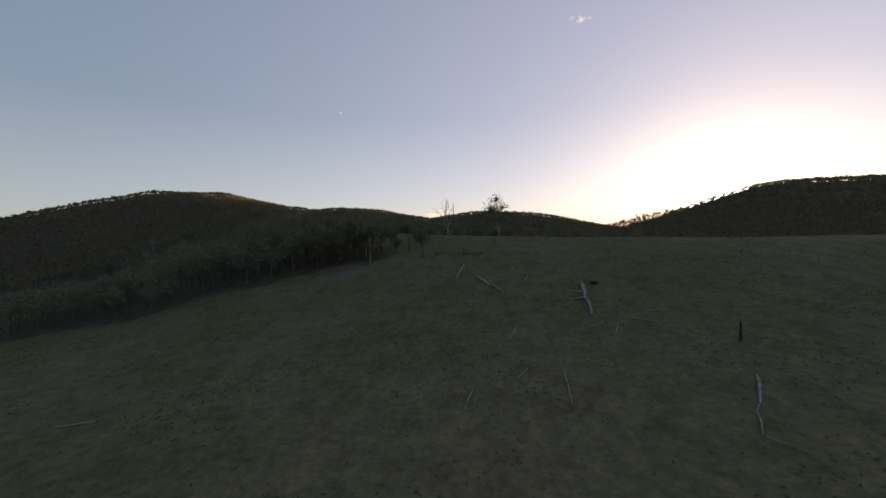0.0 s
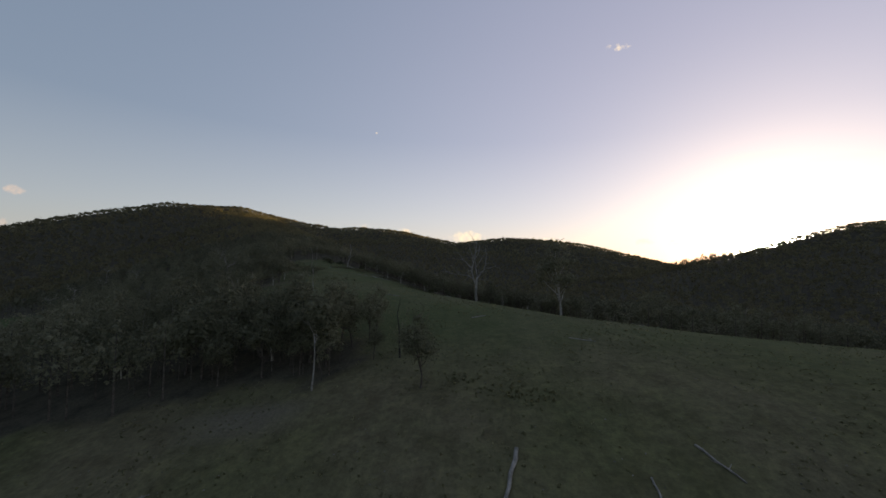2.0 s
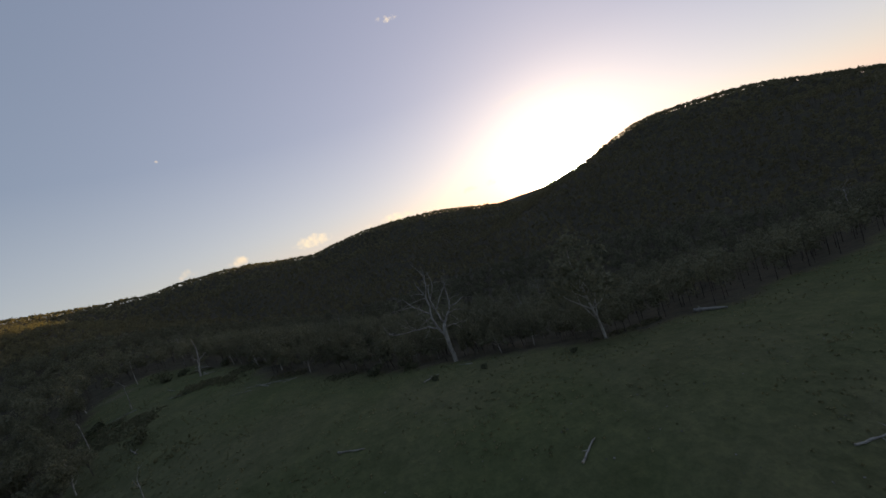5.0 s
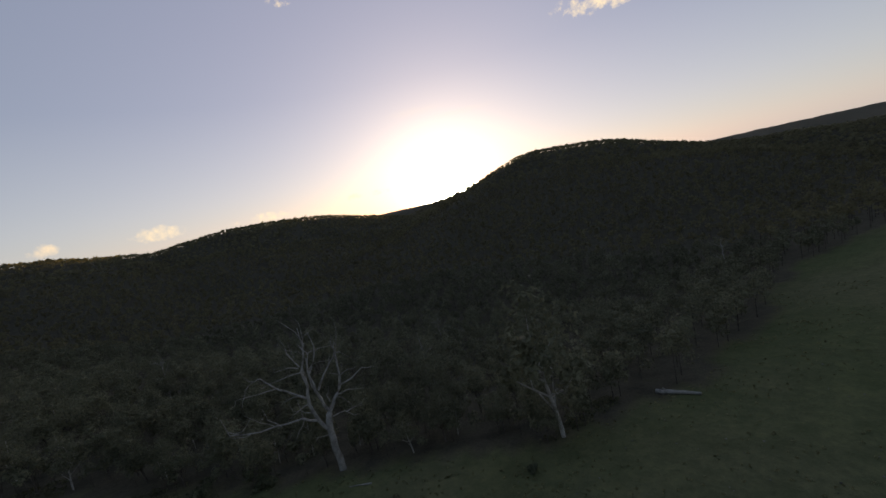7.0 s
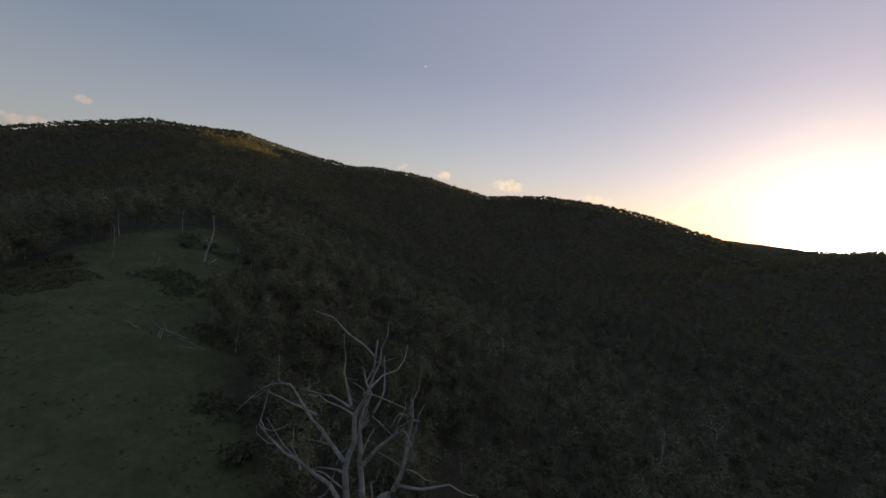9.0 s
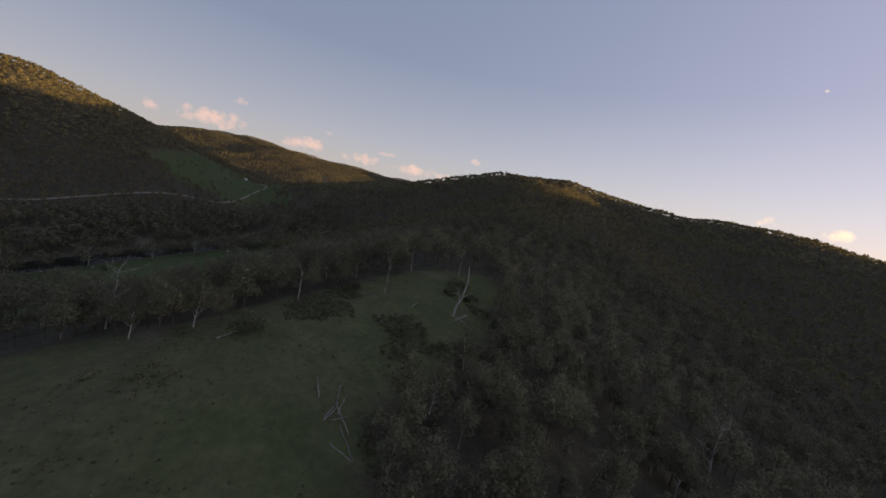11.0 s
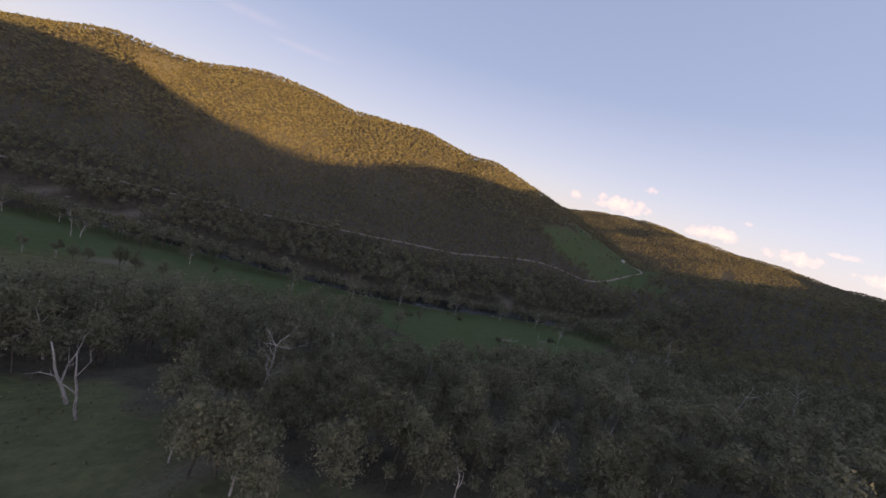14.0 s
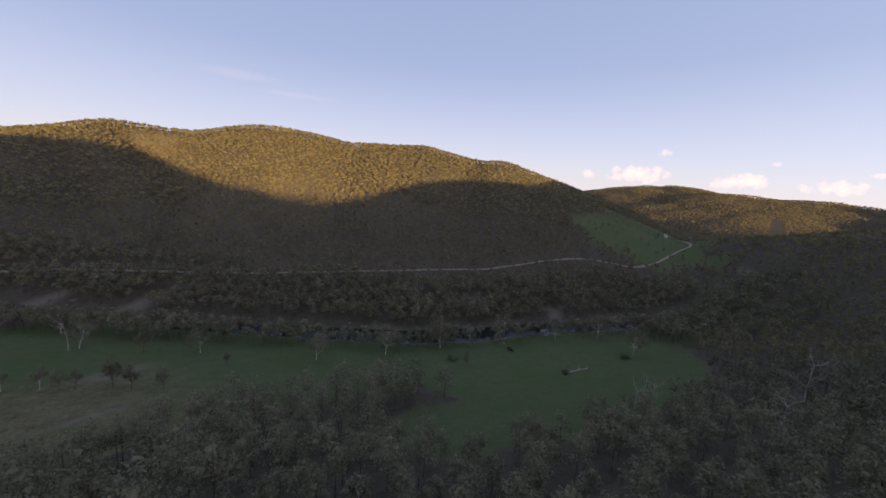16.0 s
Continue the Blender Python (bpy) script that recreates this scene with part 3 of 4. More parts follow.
def wooded(rng, x, y):
    dr, _ = along(x, y, RIVER)
    dw, _ = along(x, y, ROADWAY)
    keep = (open_ground(x, y) < 0.5) & ((dr > 7.5) | (height(x, y) > -27.0)) & (dw > 2.0) & (oval(x, y, FLATS) < 0.3)
    open_wood = (x > -72) & (x < -40) & (y > 94) & (y < 126)
    near_side = x > np.interp(y, [p[1] for p in RIVER], [p[0] for p in RIVER])
    keep &= ~(near_side & (dr < 32) & (y > 15) & (y < 130) & (x < -100) & (lumps(x, y, 9.0, 5.0) < 0.45))
    thin = np.where(open_wood, 0.6, np.where((dr < 60) & (x < -60) & (y < 230), 0.86, 0.93))
    return keep & (rng.random(len(x)) < thin)


def mass(name, rng, x, y, tall, clumps, sprays, size, mat, label, bark=None, heart=0.26):
    """Many trees in one mesh: domed crowns of leafy lumps over thin stems."""
    n = len(x)
    z = height(x, y)
    h = tall * (rng.uniform(0.70, 1.22, n) if clumps > 1 else rng.uniform(0.86, 1.16, n)) * (1 + 0.15 * lumps(x, y, 20.0, 7.0)) * np.where((x < -15) & (x > -78) & (y < 112) & (y > 66), 1.5, np.where((x <= -78) & (x > -130) & (y < 128) & (y > 78), 1.3, 1.0))
    if clumps == 1:
        h = h * np.where(rng.random(n) < 0.06, 1.18, 1.0)
        cen, rad = np.stack([x, y, z + h * 0.44], 1), h * rng.uniform(0.19, 0.26, n) * rng.uniform(0.5, 0.85, n) * 2.3
        pieces = [clumps_of(rng, cen, rad * 0.72, 0.75, 0.3, ICO_TOP), sprays_of(rng, cen, rad, sprays, size, 0.85, 0.7, 1.08)]
    else:
        off, rad = crown_spots(rng, h, clumps)
        cen = off + np.tile(np.stack([x, y, z], 1), (clumps, 1))
        pieces = [clumps_of(rng, cen, rad * heart, 0.85, 0.3, ICO_TOP), sprays_of(rng, cen, rad, sprays, size, 0.85, 0.50, 1.10)]
    ob = tagged(new(name, raw_mesh(name, *join(pieces), mat, True)), label, "forest", kind="stuff")
    if bark:
        a = np.arange(3) * 2 * np.pi / 3
        r = 0.014 * h
        low = np.stack([x[:, None] + r[:, None] * np.cos(a), y[:, None] + r[:, None] * np.sin(a), np.repeat(z[:, None] - 0.4, 3, 1)], -1)
        top = np.stack([x[:, None] + 0.3 * r[:, None] * np.cos(a), y[:, None] + 0.3 * r[:, None] * np.sin(a), np.repeat((z + 0.8 * h)[:, None], 3, 1)], -1)
        tv = np.concatenate([low, top], 1).reshape(-1, 3)
        q = np.array([(0, 1, 4, 3), (1, 2, 5, 4), (2, 0, 3, 5)])
        tf = (np.arange(n)[:, None, None] * 6 + q).reshape(-1, 4)
        tagged(new("forest_stems", raw_mesh("forest_stems", tv, tf, bark)), "thin grey stems of the gum forest", "tree trunks", kind="stuff")
    return ob


def facing(x, y):
    """True on the slopes that look towards the spur, false behind the crests."""
    top, res = height(x, y) + 9.0, np.zeros(len(x), bool)
    for ex, ey, ez in ((0, 60, 12), (0, 115, 20), (-40, 150, 23)):
        d = np.hypot(x - ex, y - ey)
        worst = np.full(len(x), -9.0)
        for u in np.linspace(0.15, 0.98, 26):
            worst = np.maximum(worst, (height(ex + (x - ex) * u, ey + (y - ey) * u) - ez) / (d * u))
        res |= (top - ez) / d > worst - 0.006
    return res


rng = np.random.default_rng(11)
# the woods close to the flight
wx, wy = scatter(rng, -182, 130, -18, 294, 3.6)
keep = wooded(rng, wx, wy) & (np.hypot(wx + 26, wy - 138) < 150)
wx, wy = wx[keep], wy[keep]
order = np.argsort(np.hypot(wx + 26, wy - 138))
SINGLE = 290
near_x, near_y = wx[order[:SINGLE]], wy[order[:SINGLE]]
rest = order[SINGLE:]
close = np.hypot(wx[rest] + 26, wy[rest] - 138) < 100
middle, edge = rest[close], rest[~close]
mass("forest", rng, wx[middle], wy[middle], 6.1, 7, 56, 0.28, LEAF, "dense olive-green gum forest on the valley side", BARK)
mass("forest", rng, wx[edge], wy[edge], 6.4, 5, 30, 0.40, LEAF, "dense olive-green gum forest on the valley side", BARK)
ux, uy = np.tile(near_x, 3) + rng.normal(scale=1.5, size=3 * SINGLE), np.tile(near_y, 3) + rng.normal(scale=1.5, size=3 * SINGLE)
keep = open_ground(ux, uy) < 0.5
mass("understorey", rng, ux[keep], uy[keep], 3.0, 4, 20, 0.26, LEAF, "saplings and scrub filling the wood under the gums", BARK)
wx, wy = scatter(rng, -362, 310, -200, 472, 4.3)
keep = wooded(rng, wx, wy) & (np.hypot(wx + 26, wy - 138) >= 150) & (np.hypot(wx + 26, wy - 138) < 330)
wx, wy = wx[keep], wy[keep]
keep = facing(wx, wy)
mass("forest", rng, wx[keep], wy[keep], 6.8, 3, 7, 0.80, LEAF_FAR, "dense olive-green gum forest across the valley", BARK, 0.4)
rx, ry = scatter(rng, -300, 0, -240, 230, 3.7)
dr = along(rx, ry, RIVER)[0]
near_side = rx > np.interp(ry, [p[1] for p in RIVER], [p[0] for p in RIVER])
keep = (dr > 7) & (dr < 48) & (~near_side | (rng.random(len(rx)) < np.where((ry > 62) & (dr > 24), 0.45, 0.92) + 0.5 * (lumps(rx, ry, 9.0, 5.0) > 0.45))) & (open_ground(rx, ry) < 0.5) & (along(rx, ry, ROADWAY)[0] > 2.2) & (oval(rx, ry, FLATS) < 0.2) & (np.hypot(rx + 26, ry - 138) > 120)
bank = (dr > 7) & (dr < 19) & (open_ground(rx, ry) > 0.5) & (rx < -60) & (rng.random(len(rx)) < np.where(ry < 100, 0.85, 0.45) * (0.35 + 0.65 * (lumps(rx, ry, 7.0, 2.0) > -0.1)))
keep |= bank
mass("river_woods", rng, rx[keep], ry[keep], 7.4, 4, 16, 0.62, LEAF, "dark river oaks and scrub crowding the river bank", BARK, 0.52)
fx, fy = scatter(rng, -800, 640, -620, 800, 4.0)
keep = wooded(rng, fx, fy) & (np.hypot(fx + 26, fy - 138) >= 330)
fx, fy = fx[keep], fy[keep]
keep = facing(fx, fy) & ((fy < 210) | (rng.random(len(fx)) < 0.72))
mass("forest", rng, fx[keep], fy[keep], 5.6, 1, 4, 1.4, LEAF_FAR, "gum forest covering the far hillsides")
gx, gy = scatter(rng, -1750, -650, -500, 1300, 7.0)
keep = facing(gx, gy) & (along(gx, gy, RIVER)[0] > 10) & (along(gx, gy, RIDGES["far_hill"][2])[0] > 230)
mass("forest", rng, gx[keep], gy[keep], 6.8, 1, 3, 2.0, LEAF_FAR, "gum forest on the distant range")
cx, cy = scatter(rng, -330, 440, 200, 660, 4.0)
crest_d = np.minimum(np.minimum(along(cx, cy, RIDGES["sun_ridge"][2])[0], along(cx, cy, RIDGES["left_hill"][2])[0]), along(cx, cy, RIDGES["spur"][2][7:])[0])
keep = (crest_d < 9) & (rng.random(len(cx)) < 0.9)
mass("crest_trees", rng, cx[keep], cy[keep], 5.0, 1, 9, 0.85, LEAF_FAR, "gum trees along the hill crests", BARK)
px, py = scatter(rng, -575, -310, 95, 225, 7.5)
keep = inside(px, py, FARM) & (rng.random(len(px)) < np.clip(0.95 * (px < -395) + 0.34, 0, 0.65) * (0.4 + 0.6 * (lumps(px, py, 14.0, 3.0) > -0.1))) & (along(px, py, ROADWAY)[0] > 4)
mass("paddock_trees", rng, px[keep], py[keep], 6.5, 4, 12, 0.5, LEAF_FAR, "scattered gums on the far green paddock", BARK)


# ---------------------------------------------------------------- single trees
def gum_meshes(seed, tall, pale=False, slim=1.0, reach=1.0):
    rng = np.random.default_rng(seed)
    lean = rng.normal(scale=0.06, size=2)
    stem, _ = path_points(rng, (0, 0, -0.4), (lean[0], lean[1], 1), tall * 0.62, 6, 0.07, 0.05)
    r0 = tall * 0.015
    wood = [tube(stem, np.linspace(r0, r0 * 0.5, len(stem)), 6)]
    ends, rad = crown_spots(rng, np.array([tall]), 12 if reach < 1.5 else 14, reach)
    ends[:, :2] += stem[-1][:2] * 0.8 + rng.normal(scale=0.02 * tall, size=(len(ends), 2))
    rad *= rng.uniform(0.88, 1.25, len(rad)) * slim
    for end in ends:
        k = int(np.clip(np.searchsorted(stem[:, 2], end[2] - 0.30 * tall), 1, len(stem) - 1))
        mid = stem[k] * 0.5 + end * 0.5 + rng.normal(scale=0.02 * tall, size=3) - [0, 0, 0.02 * tall]
        wood.append(tube([stem[k], mid, end], [r0 * 0.45, r0 * 0.28, r0 * 0.10], 4))
    v, f = join([clumps_of(rng, ends, rad * 0.24, 0.85, 0.4), sprays_of(rng, ends, rad, 150, tall * 0.026, 0.88, 0.30, 1.16, 0.35)])
    wv, wf = join(wood)
    return raw_mesh("trunk", wv, wf, BARK_PALE if pale else BARK, True), raw_mesh("crown", v, f, LEAF, True)


def gum_tree(meshes, x, y, scale, turn, label, group="gum trees of the near wood", name="gum_tree"):
    e = new(name)
    e.empty_display_size = 0.5
    e.matrix_world = Matrix.LocRotScale((x, y, at_ground(x, y)), Euler((0, 0, turn)), (scale, scale, scale))
    tagged(e, label, "tree", group)
    part("trunk", meshes[0], e)
    part("crown", meshes[1], e)
    return e


GUMS = [gum_meshes(100 + i, 9.5 + 0.6 * (i % 4), i % 4 == 0, 0.86 + 0.07 * (i % 4)) for i in range(8)]
LABELS = ["young gum tree with a pale trunk and olive crown", "slender gum tree with grey bark and loose olive crown",
          "bushy gum tree with drooping grey-green leaves", "tall gum tree with an open, uneven crown"]
for i, (x, y) in enumerate(zip(near_x, near_y)):
    tall = random.uniform(0.40, 0.64) * (1.55 if y < 112 else 1.0)
    gum_tree(GUMS[i % 8], x, y, tall, random.uniform(0, 6.28), LABELS[i % 4])

# trees that stand free of the wood
FREE = [(-3.2, 85.0, 0.72, 3), (-9.7, 91.7, 0.42, 1), (-11.5, 99.9, 0.66, 2), (-14.9, 95.2, 0.92, 5), (-17.9, 92.4, 0.80, 6), (-18.1, 97.9, 0.88, 4),
        (-11.4, 96.1, 0.58, 7), (-22.5, 90.0, 0.80, 1), (-27.0, 92.0, 0.85, 2), (-15.5, 90.0, 0.62, 3), (19.4, 120.3, 1.62, 0), (-45.3, 139.8, 0.66, 0), (-44.8, 136.6, 0.58, 3), (-45.8, 137.9, 0.62, 6), (-45.2, 134.2, 0.52, 0),
        (-48.9, 145.0, 0.56, 3), (-49.5, 128.5, 0.62, 2), (-52.0, 149.5, 0.56, 6), (-44.6, 142.4, 0.46, 1)]
for x, y, s, k in FREE:
    gum_tree(GUMS[k], x, y, s, x + y, "gum tree standing at the edge of the open grass", "trees at the wood's edge")
SPREADING = [gum_meshes(130 + i, 10.0, True, 0.78, 1.7) for i in range(3)]
PADDOCK = [(-163, 91, 1.35, 0), (-188, 107, 1.22, 3), (-205, 141, 1.12, 6), (-181, 153, 1.1, 0), (-197, 126, 0.95, 3), (-110.4, 50, 0.40, 1), (-119.5, 96, 0.4, 2),
           (-78.3, 34.6, 0.60, 4), (-80.4, 37.5, 0.46, 6), (-82, 40.5, 0.52, 5), (-86.3, 46.5, 0.70, 7), (-88.5, 49.5, 0.66, 1), (-92, 55.2, 0.55, 2), (-74, 29.5, 0.56, 4), (-70.5, 25.0, 0.42, 2), (-100.4, -21, 0.98, 3), (-89, -30, 1.0, 0),
           (-96, 4, 0.95, 5), (-66, -12, 0.6, 2), (-128, 66, 0.95, 1), (-146, 79, 1.1, 4), (-113, 34, 0.95, 7), (-146, 108, 0.5, 2), (-104, 22, 0.8, 3)]
for x, y, s, k in PADDOCK:
    gum_tree(SPREADING[k % 3] if s > 0.9 else GUMS[k], x, y, s, x - y, "spreading gum tree on the green river paddock", "trees on the river paddock")


# ---------------------------------------------------------------- dead trees
def twigs(rng, pts, radius, out, depth, twist=0.35):
    n = len(pts)
    for k in range(2 if depth else 1, n):
        if rng.random() < (0.75 if depth else 0.5):
            d = pts[k] - pts[k - 1]
            length = np.linalg.norm(pts[-1] - pts[0]) * rng.uniform(0.25, 0.5)
            sub, _ = path_points(rng, pts[k], d / np.linalg.norm(d) + rng.normal(scale=0.75, size=3) + [0, 0, 0.2], length, 4, twist, 0.05)
            r = radius * 0.45
            out.append(tube(sub, np.linspace(r, r * 0.25, len(sub)), 5))
            if depth > 1 or (depth == 1 and rng.random() < 0.6):
                twigs(rng, sub, r, out, depth - 1, twist)


def dead_meshes(seed, tall, lean=(0, 0), limbs=5, depth=1, spread=0.8, start=0.45, girth=0.016):
    rng = np.random.default_rng(seed)
    stem, _ = path_points(rng, (0, 0, -0.4), (lean[0], lean[1], 1), tall * 0.8, 7, 0.08, 0.02)
    r0 = tall * girth
    trunk = tube(stem, np.linspace(r0, r0 * 0.30, len(stem)), 8)
    out = []
    for i in range(limbs):
        k = int(rng.integers(max(1, int(start * 7)), len(stem)))
        a = i * 2.2 + rng.uniform(-0.6, 0.6)
        pts, _ = path_points(rng, stem[k], (math.cos(a) * spread, math.sin(a) * spread, rng.uniform(0.4, 1.2)), tall * rng.uniform(0.18, 0.38), 5, 0.22, 0.06)
        limb = [tube(pts, np.linspace(r0 * 0.42, r0 * 0.10, len(pts)), 6)]
        twigs(rng, pts, r0 * 0.34, limb, depth)
        out.append(limb)
    return [raw_mesh("trunk", *trunk, DEAD, True)] + [raw_mesh("branch", *join(o), DEAD, True) for o in out]


def dead_tree(meshes, x, y, scale=1.0, turn=0.0, label="bare dead gum tree with bleached grey wood"):
    e = new("dead_tree")
    e.empty_display_size = 0.5
    e.matrix_world = Matrix.LocRotScale((x, y, at_ground(x, y)), Euler((0, 0, turn)), (scale, scale, scale))
    tagged(e, label, "dead tree", "dead trees")
    part("trunk", meshes[0], e)
    for me in meshes[1:]:
        part("branch", me, e)


def shaped_dead_tree(x, y, trunk, limbs, across, girth, label, seed):
    """A dead tree with given trunk and limbs (across, up), its plane facing along the level vector square to across."""
    rng = np.random.default_rng(seed)
    ax, dep = np.array([across[0], across[1], 0.0]), np.array([-across[1], across[0], 0.0])

    def place(pts, bend):
        pts = np.array(pts)
        fine = np.linspace(0, len(pts) - 1, len(pts) * 2 - 1)
        q = np.stack([np.interp(fine, np.arange(len(pts)), pts[:, i]) for i in range(2)], 1)
        q[1:-1] += rng.normal(scale=0.05, size=q[1:-1].shape)
        d = bend * np.linspace(0, 1, len(q)) ** 1.2
        return (q[:, :1] * ax + d[:, None] * dep + q[:, 1:] * [0, 0, 1.0])

    e = new("dead_tree")
    e.matrix_world = pose(x, y, at_ground(x, y))
    tagged(e, label, "dead tree", "dead trees")
    t = place(trunk, 0.0)
    part("trunk", raw_mesh("trunk", *tube(t, np.interp(np.arange(len(t)), [0, 2, len(t) - 1], girth), 10), DEAD, True), e)
    for r, pts in limbs:
        q = place(pts, rng.uniform(-1.6, 1.6) * min(1.0, 5.0 * r + 0.2) if r < 0.19 else rng.uniform(-0.8, 0.8))
        pieces = [tube(q, np.linspace(r, r * 0.22, len(q)) * 0.8, 7)]
        twigs(rng, q[1:], r * 0.55, pieces, 0)
        part("branch", raw_mesh("branch", *join(pieces), DEAD, True), e)


def big_dead_tree(x, y):
    """The bleached tree at the edge of the clearing: two stems and long side limbs."""
    trunk = [(0.2, -0.6), (0.18, 0.2), (0.05, 2.3), (0.04, 4.2), (0.33, 5.7)]
    limbs = [(0.24, [(0.0, 4.2), (-0.6, 5.5), (-1.1, 7.2), (-0.8, 9.0), (-0.95, 10.3), (-0.55, 11.2), (-0.2, 12.4), (-0.3, 14.2)]),
             (0.20, [(0.4, 6.0), (-0.1, 7.4), (-0.3, 9.0), (-0.45, 10.3), (-0.1, 11.7), (-0.6, 12.9)]),
             (0.12, [(-0.4, 9.9), (0.3, 11.0), (0.7, 12.1), (0.4, 13.8)]),
             (0.24, [(0.3, 5.7), (1.2, 6.9), (1.8, 7.6), (2.1, 8.7), (2.2, 10.4), (2.1, 12.2)]),
             (0.13, [(0.0, 8.2), (0.9, 9.6), (1.6, 10.5), (2.3, 11.2), (2.7, 13.0)]),
             (0.16, [(-0.7, 5.5), (-1.9, 6.1), (-3.1, 6.2), (-5.4, 6.3), (-6.9, 6.7), (-7.8, 7.2)]),
             (0.07, [(-3.7, 6.3), (-4.6, 7.2), (-4.8, 8.3)]),
             (0.07, [(-1.8, 6.1), (-2.4, 5.3), (-3.1, 4.4)]),
             (0.14, [(-1.1, 7.9), (-2.0, 8.8), (-3.0, 9.7), (-3.7, 10.7), (-4.1, 11.4), (-5.0, 11.2)]),
             (0.08, [(-3.0, 9.7), (-4.6, 9.9), (-6.3, 10.1)]),
             (0.08, [(-1.3, 8.2), (-2.2, 8.4), (-3.1, 8.3)]),
             (0.08, [(-1.1, 7.3), (-2.0, 7.0), (-3.1, 6.4)]),
             (0.08, [(-1.1, 10.8), (-1.8, 11.3), (-2.9, 11.5)]),
             (0.09, [(-1.0, 10.9), (-1.6, 12.4), (-1.9, 13.7)]),
             (0.11, [(1.9, 7.9), (3.0, 8.0), (4.2, 8.4), (5.1, 8.0)]),
             (0.09, [(1.6, 7.1), (2.5, 7.3), (3.6, 7.0)]),
             (0.08, [(0.6, 5.3), (1.8, 5.2), (2.5, 4.3), (2.9, 4.0)]),
             (0.06, [(1.8, 5.2), (2.7, 5.3), (3.5, 4.8)]),
             (0.05, [(-0.2, 3.8), (-1.0, 4.0), (-1.4, 4.1)]),
             (0.07, [(0.7, 6.7), (0.6, 7.4), (0.9, 8.2)]),
             (0.05, [(2.1, 8.9), (1.2, 9.6)]),
             (0.05, [(2.2, 11.3), (2.7, 11.6), (2.8, 12.0)])]
    shaped_dead_tree(x, y, trunk, limbs, (0.972, -0.235), [0.44, 0.32, 0.27], "large bleached dead gum tree with bare forking branches", 5)


big_dead_tree(3.3, 133.6)
shaped_dead_tree(-39.4, 171.7, [(0.0, -0.5), (0.0, 0.1), (0.3, 1.6), (0.85, 3.2), (1.1, 4.8), (1.15, 6.4), (1.0, 7.8)],
                 [(0.12, [(0.5, 2.4), (0.35, 3.4), (-0.15, 3.7), (-0.6, 3.5)]), (0.07, [(0.3, 3.5), (0.0, 4.1), (-0.4, 4.3)]), (0.11, [(0.8, 3.1), (1.5, 3.6), (2.2, 4.2)]),
                  (0.06, [(1.5, 3.6), (1.9, 3.5)]), (0.06, [(1.1, 4.8), (1.5, 5.4)])],
                 (0.63, 0.776), [0.29, 0.21, 0.05], "leaning bleached dead trunk with broken stub branches", 51)
shaped_dead_tree(-45.6, 120.6, [(0.1, -0.5), (0.0, 0.1), (-0.5, 1.7), (-1.0, 3.2), (-1.4, 5.4)],
                 [(0.11, [(-0.5, 1.9), (-0.3, 3.4), (0.1, 4.5), (0.1, 5.6)]), (0.07, [(-0.8, 2.4), (-1.7, 2.9), (-2.4, 2.9)]), (0.05, [(-0.3, 3.4), (0.4, 3.9)])],
                 (-0.644, 0.765), [0.2, 0.15, 0.05], "leaning white dead gum with a few bare limbs", 52)
shaped_dead_tree(-44.6, 124.3, [(0.0, -0.5), (0.0, 0.1), (-0.15, 1.9), (-0.3, 3.6), (-0.4, 5.6)],
                 [(0.08, [(-0.2, 2.3), (-0.9, 3.2), (-1.5, 4.2)]), (0.05, [(-0.3, 3.6), (0.2, 4.6)])],
                 (-0.644, 0.765), [0.14, 0.11, 0.04], "slender leaning white dead gum", 53)
DEADS = [dead_meshes(31, 8.5, (0.05, 0.10), 6, 1, 0.9, 0.3), dead_meshes(32, 9.0, (-0.1, 0.05), 5, 1, 0.7, 0.5), dead_meshes(33, 7.5, (0.25, 0.1), 4, 1, 0.6, 0.5),
         dead_meshes(34, 8.0, (0.05, 0.02), 2, 0, 0.4, 0.7, 0.016), dead_meshes(35, 9.5, (0.02, 0.03), 12, 2, 1.1, 0.3, 0.012)]
for x, y, s, k, turn in [(-15.0, 86.4, 0.95, 3, 0.7), (-48.9, 164.8, 0.75, 3, 0.4), (-49.3, 151.8, 0.7, 3, 2.0), 
                         (-54.7, 131.0, 1.0, 4, 0.3), (-49.6, 195.3, 0.95, 2, 1.6), (-54.0, 210.8, 0.75, 4, 2.6), (-55.0, 183.5, 0.75, 3, 5.0), (-77.2, 162.9, 0.95, 3, 1.0),
                         (-61.3, 176.1, 0.8, 3, 4.0), (94.0, 128.5, 1.1, 4, 0.5), (-30.8, 123.6, 0.75, 3, 3.3), (-22.0, 101.0, 0.85, 3, 1.0), (-113, 150, 1.0, 4, 1.4),
                         (-88, 176, 1.05, 1, 0.7), (-95, 186, 0.9, 4, 3.0), (-93.5, 4.0, 1.3, 1, 0.2), (-70, 128, 0.7, 1, 4.0),
                         (30, 160, 1.0, 1, 1.2), (44, 175, 1.05, 4, 2.0), (12, 185, 1.0, 1, 3.4), (-10, 190, 0.95, 4, 0.4), (-126.6, 153.5, 0.85, 4, 5.1), (-111.0, 168.4, 0.9, 4, 2.2), (-131.7, 177.4, 1.3, 4, 0.9)]:
    dead_tree(DEADS[k], x, y, s, turn)
charred = dead_meshes(36, 7.0, (0.01, 0.02), 1, 0, 0.3, 0.8, 0.02)
for me in charred:
    me.materials.clear()
    me.materials.append(CHAR)
dead_tree(charred, -6.5, 91.6, 1.0, 0.0, "dark burnt dead trunk standing on the grass")


